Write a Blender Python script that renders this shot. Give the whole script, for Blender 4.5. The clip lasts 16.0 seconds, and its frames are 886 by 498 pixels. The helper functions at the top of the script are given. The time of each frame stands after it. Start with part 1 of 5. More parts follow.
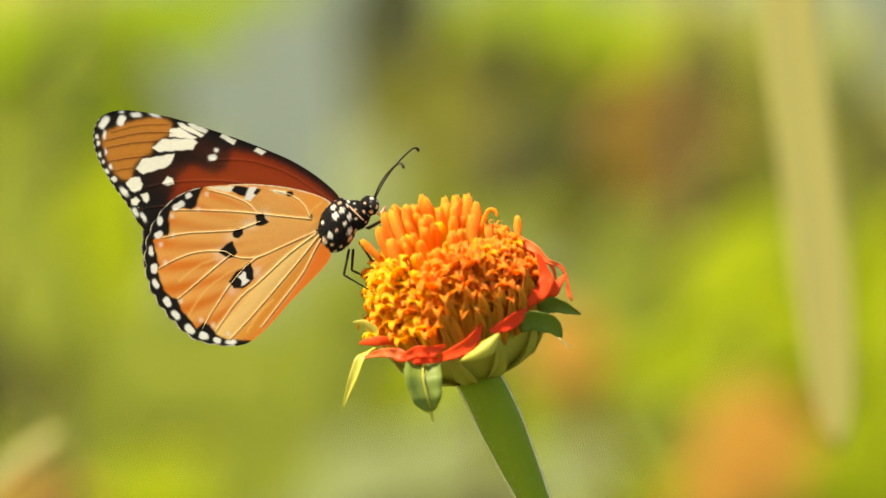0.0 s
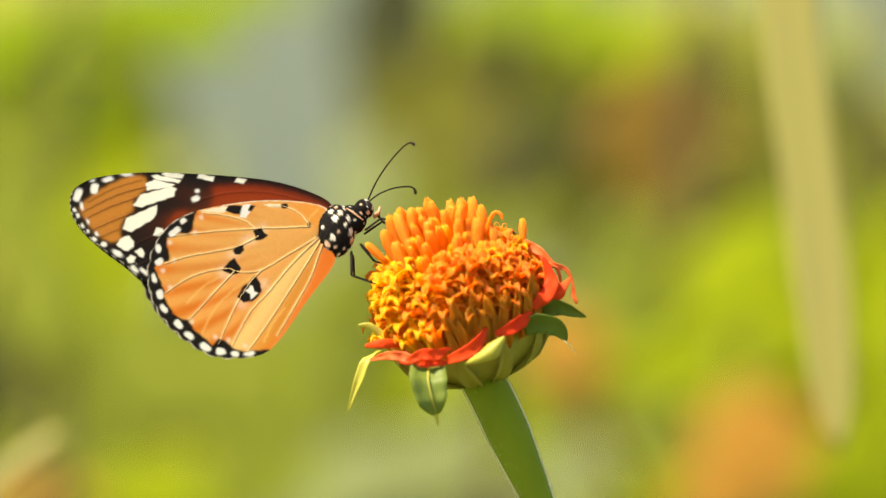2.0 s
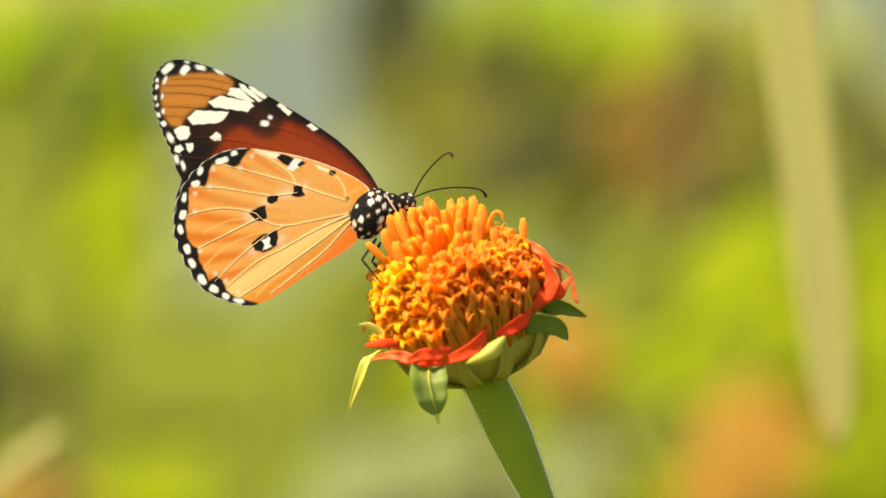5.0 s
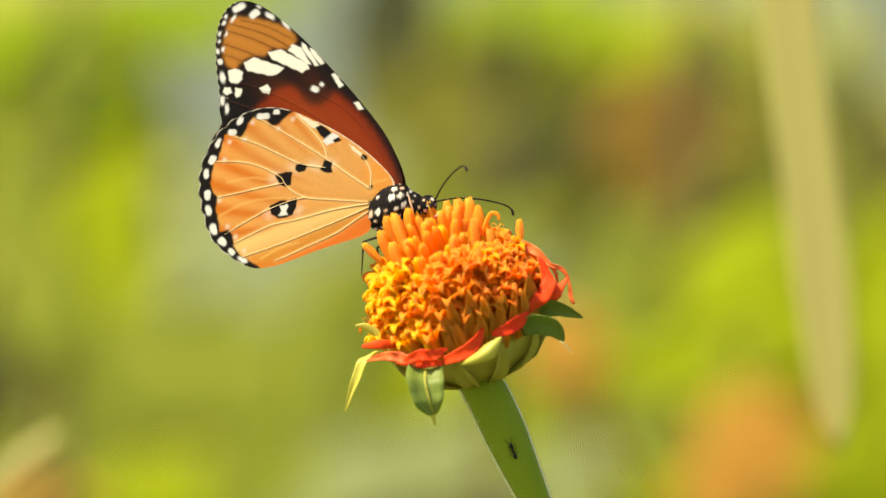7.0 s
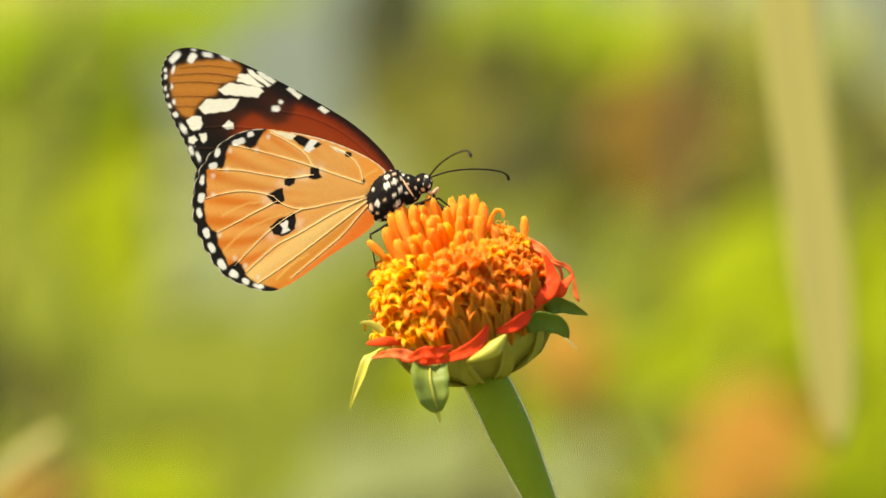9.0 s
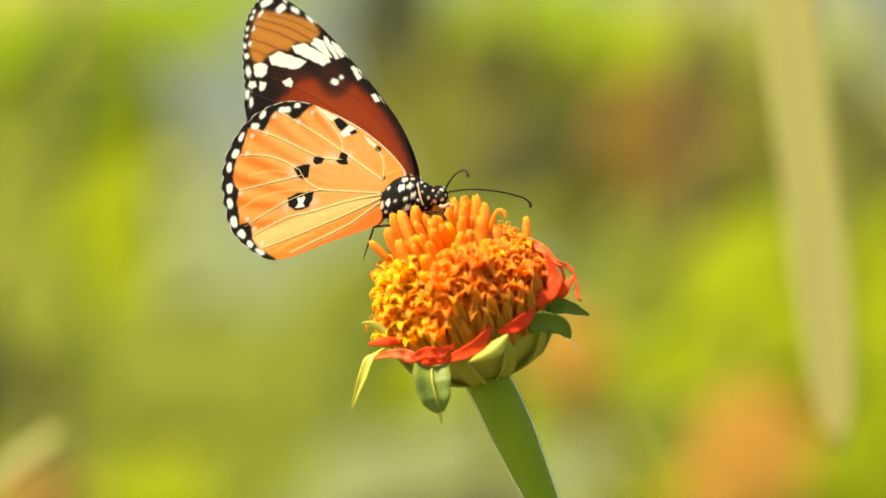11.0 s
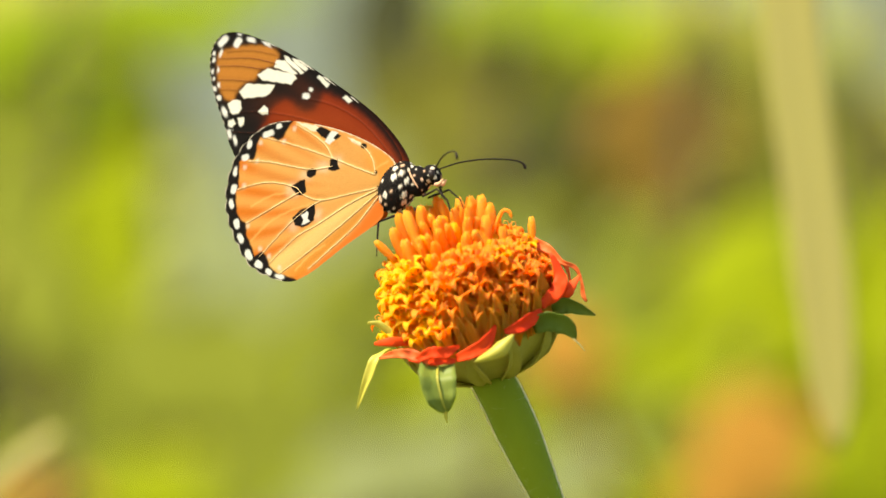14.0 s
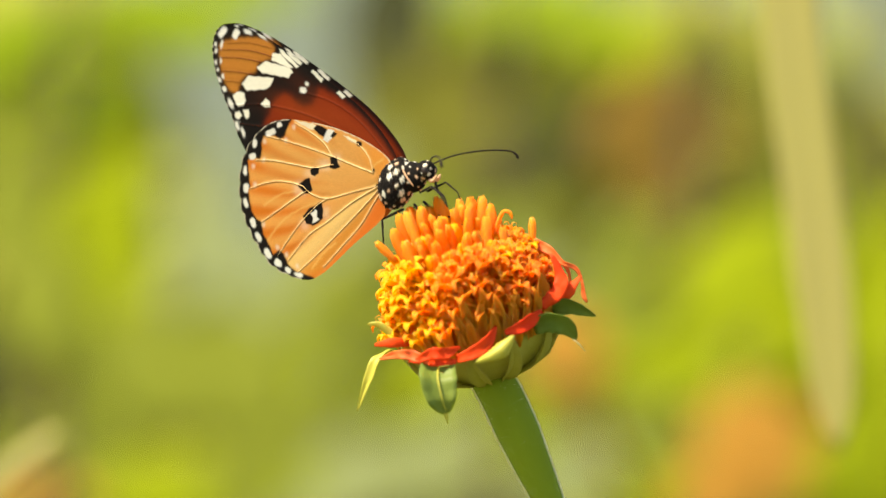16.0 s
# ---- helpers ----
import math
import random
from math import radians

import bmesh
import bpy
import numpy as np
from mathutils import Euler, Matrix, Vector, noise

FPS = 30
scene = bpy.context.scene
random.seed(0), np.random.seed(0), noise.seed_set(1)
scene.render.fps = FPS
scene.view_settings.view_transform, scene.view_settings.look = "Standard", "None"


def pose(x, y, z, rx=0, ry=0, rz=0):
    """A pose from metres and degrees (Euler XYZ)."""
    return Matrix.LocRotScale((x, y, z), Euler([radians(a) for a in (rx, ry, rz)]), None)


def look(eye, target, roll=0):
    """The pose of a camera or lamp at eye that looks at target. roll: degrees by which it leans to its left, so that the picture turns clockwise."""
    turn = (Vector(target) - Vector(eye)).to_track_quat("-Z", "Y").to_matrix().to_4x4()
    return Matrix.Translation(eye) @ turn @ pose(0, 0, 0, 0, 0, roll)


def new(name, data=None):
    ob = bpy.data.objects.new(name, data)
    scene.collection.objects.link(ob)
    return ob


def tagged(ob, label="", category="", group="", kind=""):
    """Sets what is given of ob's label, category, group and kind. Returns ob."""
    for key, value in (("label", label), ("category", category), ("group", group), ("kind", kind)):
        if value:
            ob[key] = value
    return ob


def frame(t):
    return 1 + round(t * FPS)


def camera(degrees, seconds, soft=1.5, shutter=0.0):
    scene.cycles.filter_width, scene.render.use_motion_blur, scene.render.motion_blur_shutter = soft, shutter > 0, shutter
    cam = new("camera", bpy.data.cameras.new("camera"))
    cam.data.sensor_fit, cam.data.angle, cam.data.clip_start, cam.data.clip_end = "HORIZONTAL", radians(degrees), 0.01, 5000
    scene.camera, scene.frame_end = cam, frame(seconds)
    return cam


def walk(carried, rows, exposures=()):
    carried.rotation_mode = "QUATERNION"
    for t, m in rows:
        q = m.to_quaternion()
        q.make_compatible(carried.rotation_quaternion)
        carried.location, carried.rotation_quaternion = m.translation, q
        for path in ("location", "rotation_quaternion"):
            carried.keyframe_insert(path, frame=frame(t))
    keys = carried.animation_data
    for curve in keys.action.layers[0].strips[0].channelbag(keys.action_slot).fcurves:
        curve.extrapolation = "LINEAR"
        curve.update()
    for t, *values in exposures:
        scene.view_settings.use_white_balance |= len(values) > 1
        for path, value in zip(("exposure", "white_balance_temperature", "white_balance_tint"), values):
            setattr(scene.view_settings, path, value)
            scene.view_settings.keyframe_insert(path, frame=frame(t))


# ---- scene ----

# Lengths of the close subject are in U, about a twelfth of a millimetre.
U = 8.65e-5
EYE_Y, EYE_Z = -0.8617, 1.10


def spot(u, v, d=0.0):
    """The world place u to the right, v down and d metres behind the focus plane, as seen from the camera's post."""
    k = (d - EYE_Y) / -EYE_Y * U
    return Vector(((u - 784) * k, d, EYE_Z - (v - 441) * k))


# ---- camera ----
cam = camera(9.0, 16.0, soft=1.5)
cam.data.dof.use_dof = True
cam.data.dof.focus_distance = 0.864
cam.data.dof.aperture_fstop = 13.0
walk(cam, [(0, pose(0, EYE_Y, EYE_Z, 90, 0, 0)), (16, pose(0, EYE_Y, EYE_Z, 90, 0, 0))],
     exposures=[(0, 0.99, 7500, 6), (9, 0.99, 7500, 6), (12, 1.04, 7500, 6), (16, 1.04, 7500, 6)])

# ---- light ----
SUN_FROM = Vector((-0.46, -0.29, 0.84)).normalized()
world = bpy.data.worlds.new("world")
scene.world = world
world.use_nodes = True
sky = world.node_tree.nodes.new("ShaderNodeTexSky")
sky.sky_type = "NISHITA"
sky.sun_disc = False
sky.sun_elevation = math.asin(SUN_FROM.z)
sky.sun_rotation = math.atan2(SUN_FROM.x, SUN_FROM.y)
background = world.node_tree.nodes["Background"]
background.inputs["Strength"].default_value = 0.13
world.node_tree.links.new(sky.outputs["Color"], background.inputs["Color"])
sun = new("sun", bpy.data.lights.new("sun", "SUN"))
sun.data.energy = 4.8
sun.data.angle = radians(0.53)
sun.data.color = (1.0, 0.93, 0.80)
sun.matrix_world = look(SUN_FROM * 30, (0, 0, 0))


# ---- materials ----
def surface(name, color, other=None, rough=0.6, scale=400.0, bump=0.0, through_light=0.0, wobble=0.25,
            metal=0.0, sheen=0.0, spec=0.5, stretch=(1, 1, 1), island=False, soak=0.0):
    """Base colour mixed with a second one by two sizes of noise and by the piece, with relief and light that passes through."""
    m = bpy.data.materials.new(name)
    m.use_nodes = True
    t, link = m.node_tree, m.node_tree.links.new
    b = t.nodes["Principled BSDF"]
    other = other or tuple(c * 0.7 for c in color)
    co = t.nodes.new("ShaderNodeTexCoord")
    mp = t.nodes.new("ShaderNodeMapping")
    mp.inputs["Scale"].default_value = stretch
    link(co.outputs["Object"], mp.inputs["Vector"])
    fine = t.nodes.new("ShaderNodeTexNoise")
    fine.inputs["Scale"].default_value = scale
    fine.inputs["Detail"].default_value = 5
    big = t.nodes.new("ShaderNodeTexNoise")
    big.inputs["Scale"].default_value = scale / 7
    for n in (fine, big):
        link(mp.outputs["Vector"], n.inputs["Vector"])
    add = t.nodes.new("ShaderNodeMath")
    add.operation = "ADD"
    link(fine.outputs["Fac"], add.inputs[0])
    link(big.outputs["Fac"], add.inputs[1])
    if island:
        rnd = t.nodes.new("ShaderNodeNewGeometry").outputs["Random Per Island"]
    else:
        rnd = t.nodes.new("ShaderNodeObjectInfo").outputs["Random"]
    wide = t.nodes.new("ShaderNodeMath")
    wide.operation = "MULTIPLY_ADD"
    wide.inputs[1].default_value = wobble * 2
    link(rnd, wide.inputs[0])
    link(add.outputs[0], wide.inputs[2])
    ramp = t.nodes.new("ShaderNodeMapRange")
    ramp.inputs["From Min"].default_value = 0.62
    ramp.inputs["From Max"].default_value = 1.38 + wobble * 2
    link(wide.outputs[0], ramp.inputs["Value"])
    mix = t.nodes.new("ShaderNodeMix")
    mix.data_type = "RGBA"
    mix.inputs["A"].default_value = (*color, 1)
    mix.inputs["B"].default_value = (*other, 1)
    link(ramp.outputs["Result"], mix.inputs["Factor"])
    tone = mix.outputs["Result"]
    finish(m, b, tone, rough, through_light, metal, sheen, spec)
    if soak:
        b.inputs["Subsurface Weight"].default_value = soak
        b.inputs["Subsurface Radius"].default_value = (1.0, 0.45, 0.08)
        b.inputs["Subsurface Scale"].default_value = 0.0012
    if bump:
        relief = t.nodes.new("ShaderNodeBump")
        relief.inputs["Strength"].default_value = bump
        relief.inputs["Distance"].default_value = 0.3 / scale
        link(fine.outputs["Fac"], relief.inputs["Height"])
        link(relief.outputs["Normal"], b.inputs["Normal"])
    return m


def finish(m, b, tone, rough, through_light, metal=0.0, sheen=0.0, spec=0.5):
    t, link = m.node_tree, m.node_tree.links.new
    link(tone, b.inputs["Base Color"])
    b.inputs["Roughness"].default_value = rough
    b.inputs["Metallic"].default_value = metal
    b.inputs["Specular IOR Level"].default_value = spec
    if sheen:
        b.inputs["Sheen Weight"].default_value = sheen
        b.inputs["Sheen Roughness"].default_value = 0.35
    if through_light:
        glow = t.nodes.new("ShaderNodeBsdfTranslucent")
        link(tone, glow.inputs["Color"])
        both = t.nodes.new("ShaderNodeMixShader")
        both.inputs["Fac"].default_value = through_light
        link(b.outputs[0], both.inputs[1])
        link(glow.outputs[0], both.inputs[2])
        link(both.outputs[0], t.nodes["Material Output"].inputs["Surface"])


def scaled(name, rough, through_light, grain, spec=0.3):
    """Pigment held in the mesh's colour layer, with a fine dusting of scales."""
    m = bpy.data.materials.new(name)
    m.use_nodes = True
    t, link = m.node_tree, m.node_tree.links.new
    b = t.nodes["Principled BSDF"]
    layer = t.nodes.new("ShaderNodeVertexColor")
    layer.layer_name = "pigment"
    co = t.nodes.new("ShaderNodeTexCoord")
    n = t.nodes.new("ShaderNodeTexNoise")
    n.inputs["Scale"].default_value = grain
    n.inputs["Detail"].default_value = 3
    link(co.outputs["Object"], n.inputs["Vector"])
    r = t.nodes.new("ShaderNodeMapRange")
    r.inputs["From Min"].default_value, r.inputs["From Max"].default_value = 0.3, 0.7
    r.inputs["To Min"].default_value, r.inputs["To Max"].default_value = 0.74, 0.95
    link(n.outputs["Fac"], r.inputs["Value"])
    mul = t.nodes.new("ShaderNodeVectorMath")
    mul.operation = "SCALE"
    link(layer.outputs["Color"], mul.inputs[0])
    link(r.outputs["Result"], mul.inputs["Scale"])
    relief = t.nodes.new("ShaderNodeBump")
    relief.inputs["Strength"].default_value = 0.25
    relief.inputs["Distance"].default_value = 0.00004
    link(n.outputs["Fac"], relief.inputs["Height"])
    link(relief.outputs["Normal"], b.inputs["Normal"])
    finish(m, b, mul.outputs["Vector"], rough, through_light, spec=spec)
    return m


M_WING = scaled("wing_scales", 0.75, 0.36, 9000, spec=0.06)
M_BODY = scaled("body_scales", 0.75, 0.0, 6000, spec=0.06)
M_VEIN = surface("pale_vein", (0.82, 0.58, 0.31), (0.76, 0.48, 0.22), rough=0.6, scale=2000, spec=0.15)
M_DARK_VEIN = surface("dark_vein", (0.14, 0.026, 0.009), (0.09, 0.02, 0.008), rough=0.6, scale=2000, spec=0.1)
M_CHITIN = surface("black_chitin", (0.012, 0.010, 0.009), (0.03, 0.022, 0.016), rough=0.6, scale=3000, bump=0.3, spec=0.08)
M_EYE = surface("compound_eye", (0.010, 0.006, 0.005), (0.022, 0.010, 0.007), rough=0.45, scale=4000, spec=0.3)
M_PALE_SPOT = surface("pale_scales", (0.66, 0.40, 0.24), (0.52, 0.26, 0.14), rough=0.7, scale=3000)
M_BUD = surface("orange_corolla", (0.98, 0.46, 0.065), (0.97, 0.34, 0.04), rough=0.55, scale=1200, bump=0.2,
                through_light=0.5, wobble=0.5, spec=0.12, soak=0.55, stretch=(1, 1, 0.35))
M_CURL = surface("orange_lobes", (0.98, 0.45, 0.06), (0.97, 0.32, 0.035), rough=0.55, scale=1200, bump=0.2,
                 through_light=0.55, wobble=0.5, spec=0.12, soak=0.55, stretch=(1, 1, 0.35))
M_GOLD = surface("golden_corolla", (0.98, 0.57, 0.035), (0.97, 0.43, 0.025), rough=0.55, scale=1200, bump=0.2,
                 through_light=0.5, wobble=0.5, spec=0.12, soak=0.55, stretch=(1, 1, 0.35))
M_EMBER = surface("deep_orange_corolla", (0.98, 0.40, 0.06), (0.97, 0.27, 0.045), rough=0.55, scale=1200, bump=0.2,
                  through_light=0.58, wobble=0.5, spec=0.12, soak=0.55, stretch=(1, 1, 0.35))
M_PALEA = surface("brown_palea", (0.66, 0.28, 0.04), (0.95, 0.38, 0.04), rough=0.6, scale=800, bump=0.3, spec=0.15,
                  through_light=0.5, wobble=0.5, soak=0.3, stretch=(1, 1, 0.25))
M_RAY = surface("scarlet_petal", (0.86, 0.035, 0.008), (0.90, 0.10, 0.014), rough=0.6, scale=700, bump=0.7, spec=0.2,
                through_light=0.3, wobble=0.3, stretch=(1, 1, 0.3))
M_WITHER = surface("withered_petal", (0.84, 0.10, 0.02), (0.86, 0.20, 0.03), rough=0.6, scale=900, bump=0.5, through_light=0.2)
M_CUP = surface("green_involucre", (0.52, 0.45, 0.09), (0.36, 0.34, 0.05), rough=0.6, scale=300, bump=0.4,
                spec=0.25, through_light=0.3)
M_BRACT = surface("green_bract", (0.125, 0.20, 0.026), (0.24, 0.29, 0.05), rough=0.5, scale=350, bump=0.5,
                  through_light=0.35, spec=0.3, stretch=(1, 1, 0.4))
M_BRACT_YELLOW = surface("yellow_green_bract", (0.70, 0.62, 0.11), (0.52, 0.48, 0.06), rough=0.5, scale=500, bump=0.3,
                         through_light=0.35)
M_STEM = surface("green_stem", (0.20, 0.255, 0.014), (0.145, 0.195, 0.012), rough=0.75, scale=260, bump=0.3, spec=0.12,
                 stretch=(1, 1, 0.12))
M_HAIR = surface("pale_stem_hairs", (0.96, 0.90, 0.60), (0.90, 0.85, 0.52), rough=0.5, scale=900, through_light=0.5)
M_DRY = surface("straw_leaf", (0.455, 0.405, 0.125), (0.40, 0.35, 0.095), rough=0.6, scale=60, bump=0.2, through_light=0.35,
                stretch=(1, 1, 0.1))
M_LIME = surface("lime_leaf", (0.285, 0.335, 0.007), (0.230, 0.280, 0.007), spec=0.1, rough=0.8, scale=40, bump=0.2, through_light=0.45, wobble=0.3)
M_GRASS = surface("grass_green_leaf", (0.245, 0.325, 0.012), (0.190, 0.265, 0.010), spec=0.1, rough=0.8, scale=40, bump=0.2, through_light=0.45, wobble=0.3)
M_GREEN = surface("green_leaf", (0.190, 0.215, 0.022), (0.150, 0.178, 0.018), spec=0.1, rough=0.8, scale=40, bump=0.2, through_light=0.4, wobble=0.3)
M_OLIVE = surface("olive_leaf", (0.190, 0.182, 0.026), (0.150, 0.150, 0.021), spec=0.1, rough=0.8, scale=40, bump=0.2, through_light=0.3, wobble=0.3)
M_SAGE = surface("sage_leaf", (0.250, 0.280, 0.115), (0.205, 0.238, 0.090), spec=0.1, rough=0.8, scale=40, bump=0.2, through_light=0.4, wobble=0.3)
# near-black leaf colour, put in where shaded gaps show between the plants
M_GAP = surface("dark_gap_leaf", (0.060, 0.062, 0.018), (0.042, 0.046, 0.013), rough=0.7, spec=0.2, scale=40, bump=0.2, through_light=0.1)
M_RUST = surface("rusty_leaf", (0.235, 0.140, 0.024), (0.200, 0.125, 0.022), spec=0.1, rough=0.8, scale=40, bump=0.2, through_light=0.3)
M_FLAME = surface("orange_petal", (0.400, 0.190, 0.026), (0.380, 0.215, 0.034), spec=0.1, rough=0.7, scale=60, bump=0.2, through_light=0.35)
M_HEDGE = surface("hedge_leaf", (0.420, 0.420, 0.085), (0.320, 0.335, 0.055), spec=0.1, rough=0.8, scale=40, bump=0.2, through_light=0.4,
                  wobble=0.6, island=True)
M_BARK = surface("brown_bark", (0.11, 0.075, 0.04), (0.06, 0.04, 0.022), rough=0.85, scale=30, bump=0.6, stretch=(1, 1, 0.2))
M_WALL = surface("pale_plaster", (0.25, 0.285, 0.215), (0.215, 0.25, 0.185), rough=0.85, scale=14, bump=0.3)
M_SOIL = surface("garden_soil", (0.12, 0.10, 0.045), (0.10, 0.13, 0.03), rough=0.9, scale=12, bump=0.6)


# ---- mesh helpers ----
def link_mesh(name, bm, material, parent=None, label="", smooth=True):
    me = bpy.data.meshes.new(name)
    bm.to_mesh(me)
    bm.free()
    for p in me.polygons:
        p.use_smooth = smooth
    me.materials.append(material)
    ob = new(name, me)
    if parent:
        ob.parent = parent
    if label:
        tagged(ob, label)
    return ob


def part(name, bm, material, parent, label=""):
    return link_mesh(name, bm, material, parent, label)


def thing(name, label, category, group="", place=None):
    ob = new(name)
    ob.empty_display_size = 0.01
    if place is not None:
        ob.location = place
    return tagged(ob, label, category, group)


def curve_points(ctrl, n, closed=False):
    """n places along a smooth line through the control places (Catmull-Rom)."""
    c = [np.array(p, float) for p in ctrl]
    k = len(c)
    out = []
    spans = k if closed else k - 1
    for i in range(n):
        s = i / n * spans if closed else i / (n - 1) * spans
        j = min(int(s), spans - 1)
        f = s - j
        if closed:
            p0, p1, p2, p3 = c[(j - 1) % k], c[j % k], c[(j + 1) % k], c[(j + 2) % k]
        else:
            p0, p1, p2, p3 = c[max(j - 1, 0)], c[j], c[j + 1], c[min(j + 2, k - 1)]
        out.append(0.5 * (2 * p1 + (p2 - p0) * f + (2 * p0 - 5 * p1 + 4 * p2 - p3) * f * f + (3 * p1 - p0 - 3 * p2 + p3) * f ** 3))
    return np.array(out)


def add_tube(bm, path, radii, sides=8, caps=True):
    """A round tube along places with a radius at each."""
    path = [Vector(p) for p in path]
    rings, side = [], None
    for i, p in enumerate(path):
        way = (path[min(i + 1, len(path) - 1)] - path[max(i - 1, 0)]).normalized()
        if side is None:
            side = way.orthogonal().normalized()
        side = (side - way * side.dot(way)).normalized()
        up = way.cross(side)
        rings.append([bm.verts.new(p + (side * math.cos(a) + up * math.sin(a)) * radii[i])
                      for a in [2 * math.pi * s / sides for s in range(sides)]])
    for a, b in zip(rings, rings[1:]):
        for s in range(sides):
            bm.faces.new((a[s], a[(s + 1) % sides], b[(s + 1) % sides], b[s]))
    if caps:
        bm.faces.new(rings[0][::-1])
        bm.faces.new(rings[-1])
    return rings


def tube(path, radii, sides=8):
    bm = bmesh.new()
    add_tube(bm, path, radii, sides)
    return bm


def add_blade(bm, path, widths, side, cup=0.15, across=4, thick=0.0, ripple=0.0, seed=0):
    """A leaf or petal along places, with a width at each, a hollow across it and a rippled edge."""
    path = [Vector(p) for p in path]
    rnd = random.Random(seed)
    phase = rnd.random() * 6
    rows = []
    for i, p in enumerate(path):
        way = (path[min(i + 1, len(path) - 1)] - path[max(i - 1, 0)]).normalized()
        s = (Vector(side) - way * Vector(side).dot(way)).normalized()
        n = way.cross(s)
        w = widths[i]
        row = []
        for j in range(across + 1):
            f = 2 * j / across - 1
            lift = cup * w * f * f + ripple * w * f * math.sin(phase + i * 1.7 + (2 if f > 0 else 0))
            row.append(bm.verts.new(p + s * (f * w / 2) + n * lift))
        rows.append(row)
    faces = []
    for a, b in zip(rows, rows[1:]):
        for j in range(across):
            faces.append(bm.faces.new((a[j], a[j + 1], b[j + 1], b[j])))
    if thick:
        bm.normal_update()
        bmesh.ops.solidify(bm, geom=faces, thickness=thick)


def blade(path, widths, side, **how):
    bm = bmesh.new()
    add_blade(bm, path, widths, side, **how)
    return bm


def add_ball(bm, centre, radii, turn=None, seg=24, rings=16):
    made = bmesh.ops.create_uvsphere(bm, u_segments=seg, v_segments=rings, radius=1)["verts"]
    m = Matrix.Translation(centre) @ (turn or Matrix()) @ Matrix.Diagonal((*radii, 1))
    bmesh.ops.transform(bm, matrix=m, verts=made)
    return made


# ---- ground and wall ----
def ground():
    bm = bmesh.new()
    n, half = 60, 60.0
    bmesh.ops.create_grid(bm, x_segments=n, y_segments=n, size=half)
    for v in bm.verts:
        near = max(0.0, 1 - v.co.length / 20)
        v.co.z = 0.03 * noise.noise(v.co * 0.7) - 0.02 + 0.01 * near
    return tagged(link_mesh("ground", bm, M_SOIL), "brown garden soil with low green growth", "ground", kind="structure")


def garden_wall():
    bm = bmesh.new()
    bmesh.ops.create_cube(bm, size=1, matrix=Matrix.Translation((0, 5.0, 1.2)) @ Matrix.Diagonal((9, 0.22, 2.5, 1)))
    bmesh.ops.bevel(bm, geom=bm.edges[:], offset=0.02, segments=2, affect="EDGES")
    wall = tagged(link_mesh("wall_garden", bm, M_WALL, smooth=False), "pale grey-green plastered garden wall", "wall", kind="structure")
    bm = bmesh.new()
    bmesh.ops.create_cube(bm, size=1, matrix=Matrix.Translation((0, 5.0, 2.49)) @ Matrix.Diagonal((9.1, 0.34, 0.09, 1)))
    bmesh.ops.bevel(bm, geom=bm.edges[:], offset=0.015, segments=2, affect="EDGES")
    part("coping", bm, M_WALL, wall)
    return wall


ground()
garden_wall()


# ---- the flower ----
PLANT_BASE = Vector((0.055, 0.0, 0.0))
flower_plant = thing("flower_plant", "upright Mexican sunflower with a spent orange flower head", "flower", place=PLANT_BASE)
HEAD = Matrix.Translation(spot(812, 568)) @ Euler((0, radians(-15), 0)).to_matrix().to_4x4() @ Euler((radians(13), 0, 0)).to_matrix().to_4x4()


def near_place(u, v, d):
    p = spot(u, v)
    p.y += d * U
    return p


def grown(name, bm, material, label="", parent=None):
    """A part of the flower plant, given in world places."""
    bm.transform(Matrix.Translation(-PLANT_BASE))
    return part(name, bm, material, parent or flower_plant, label)


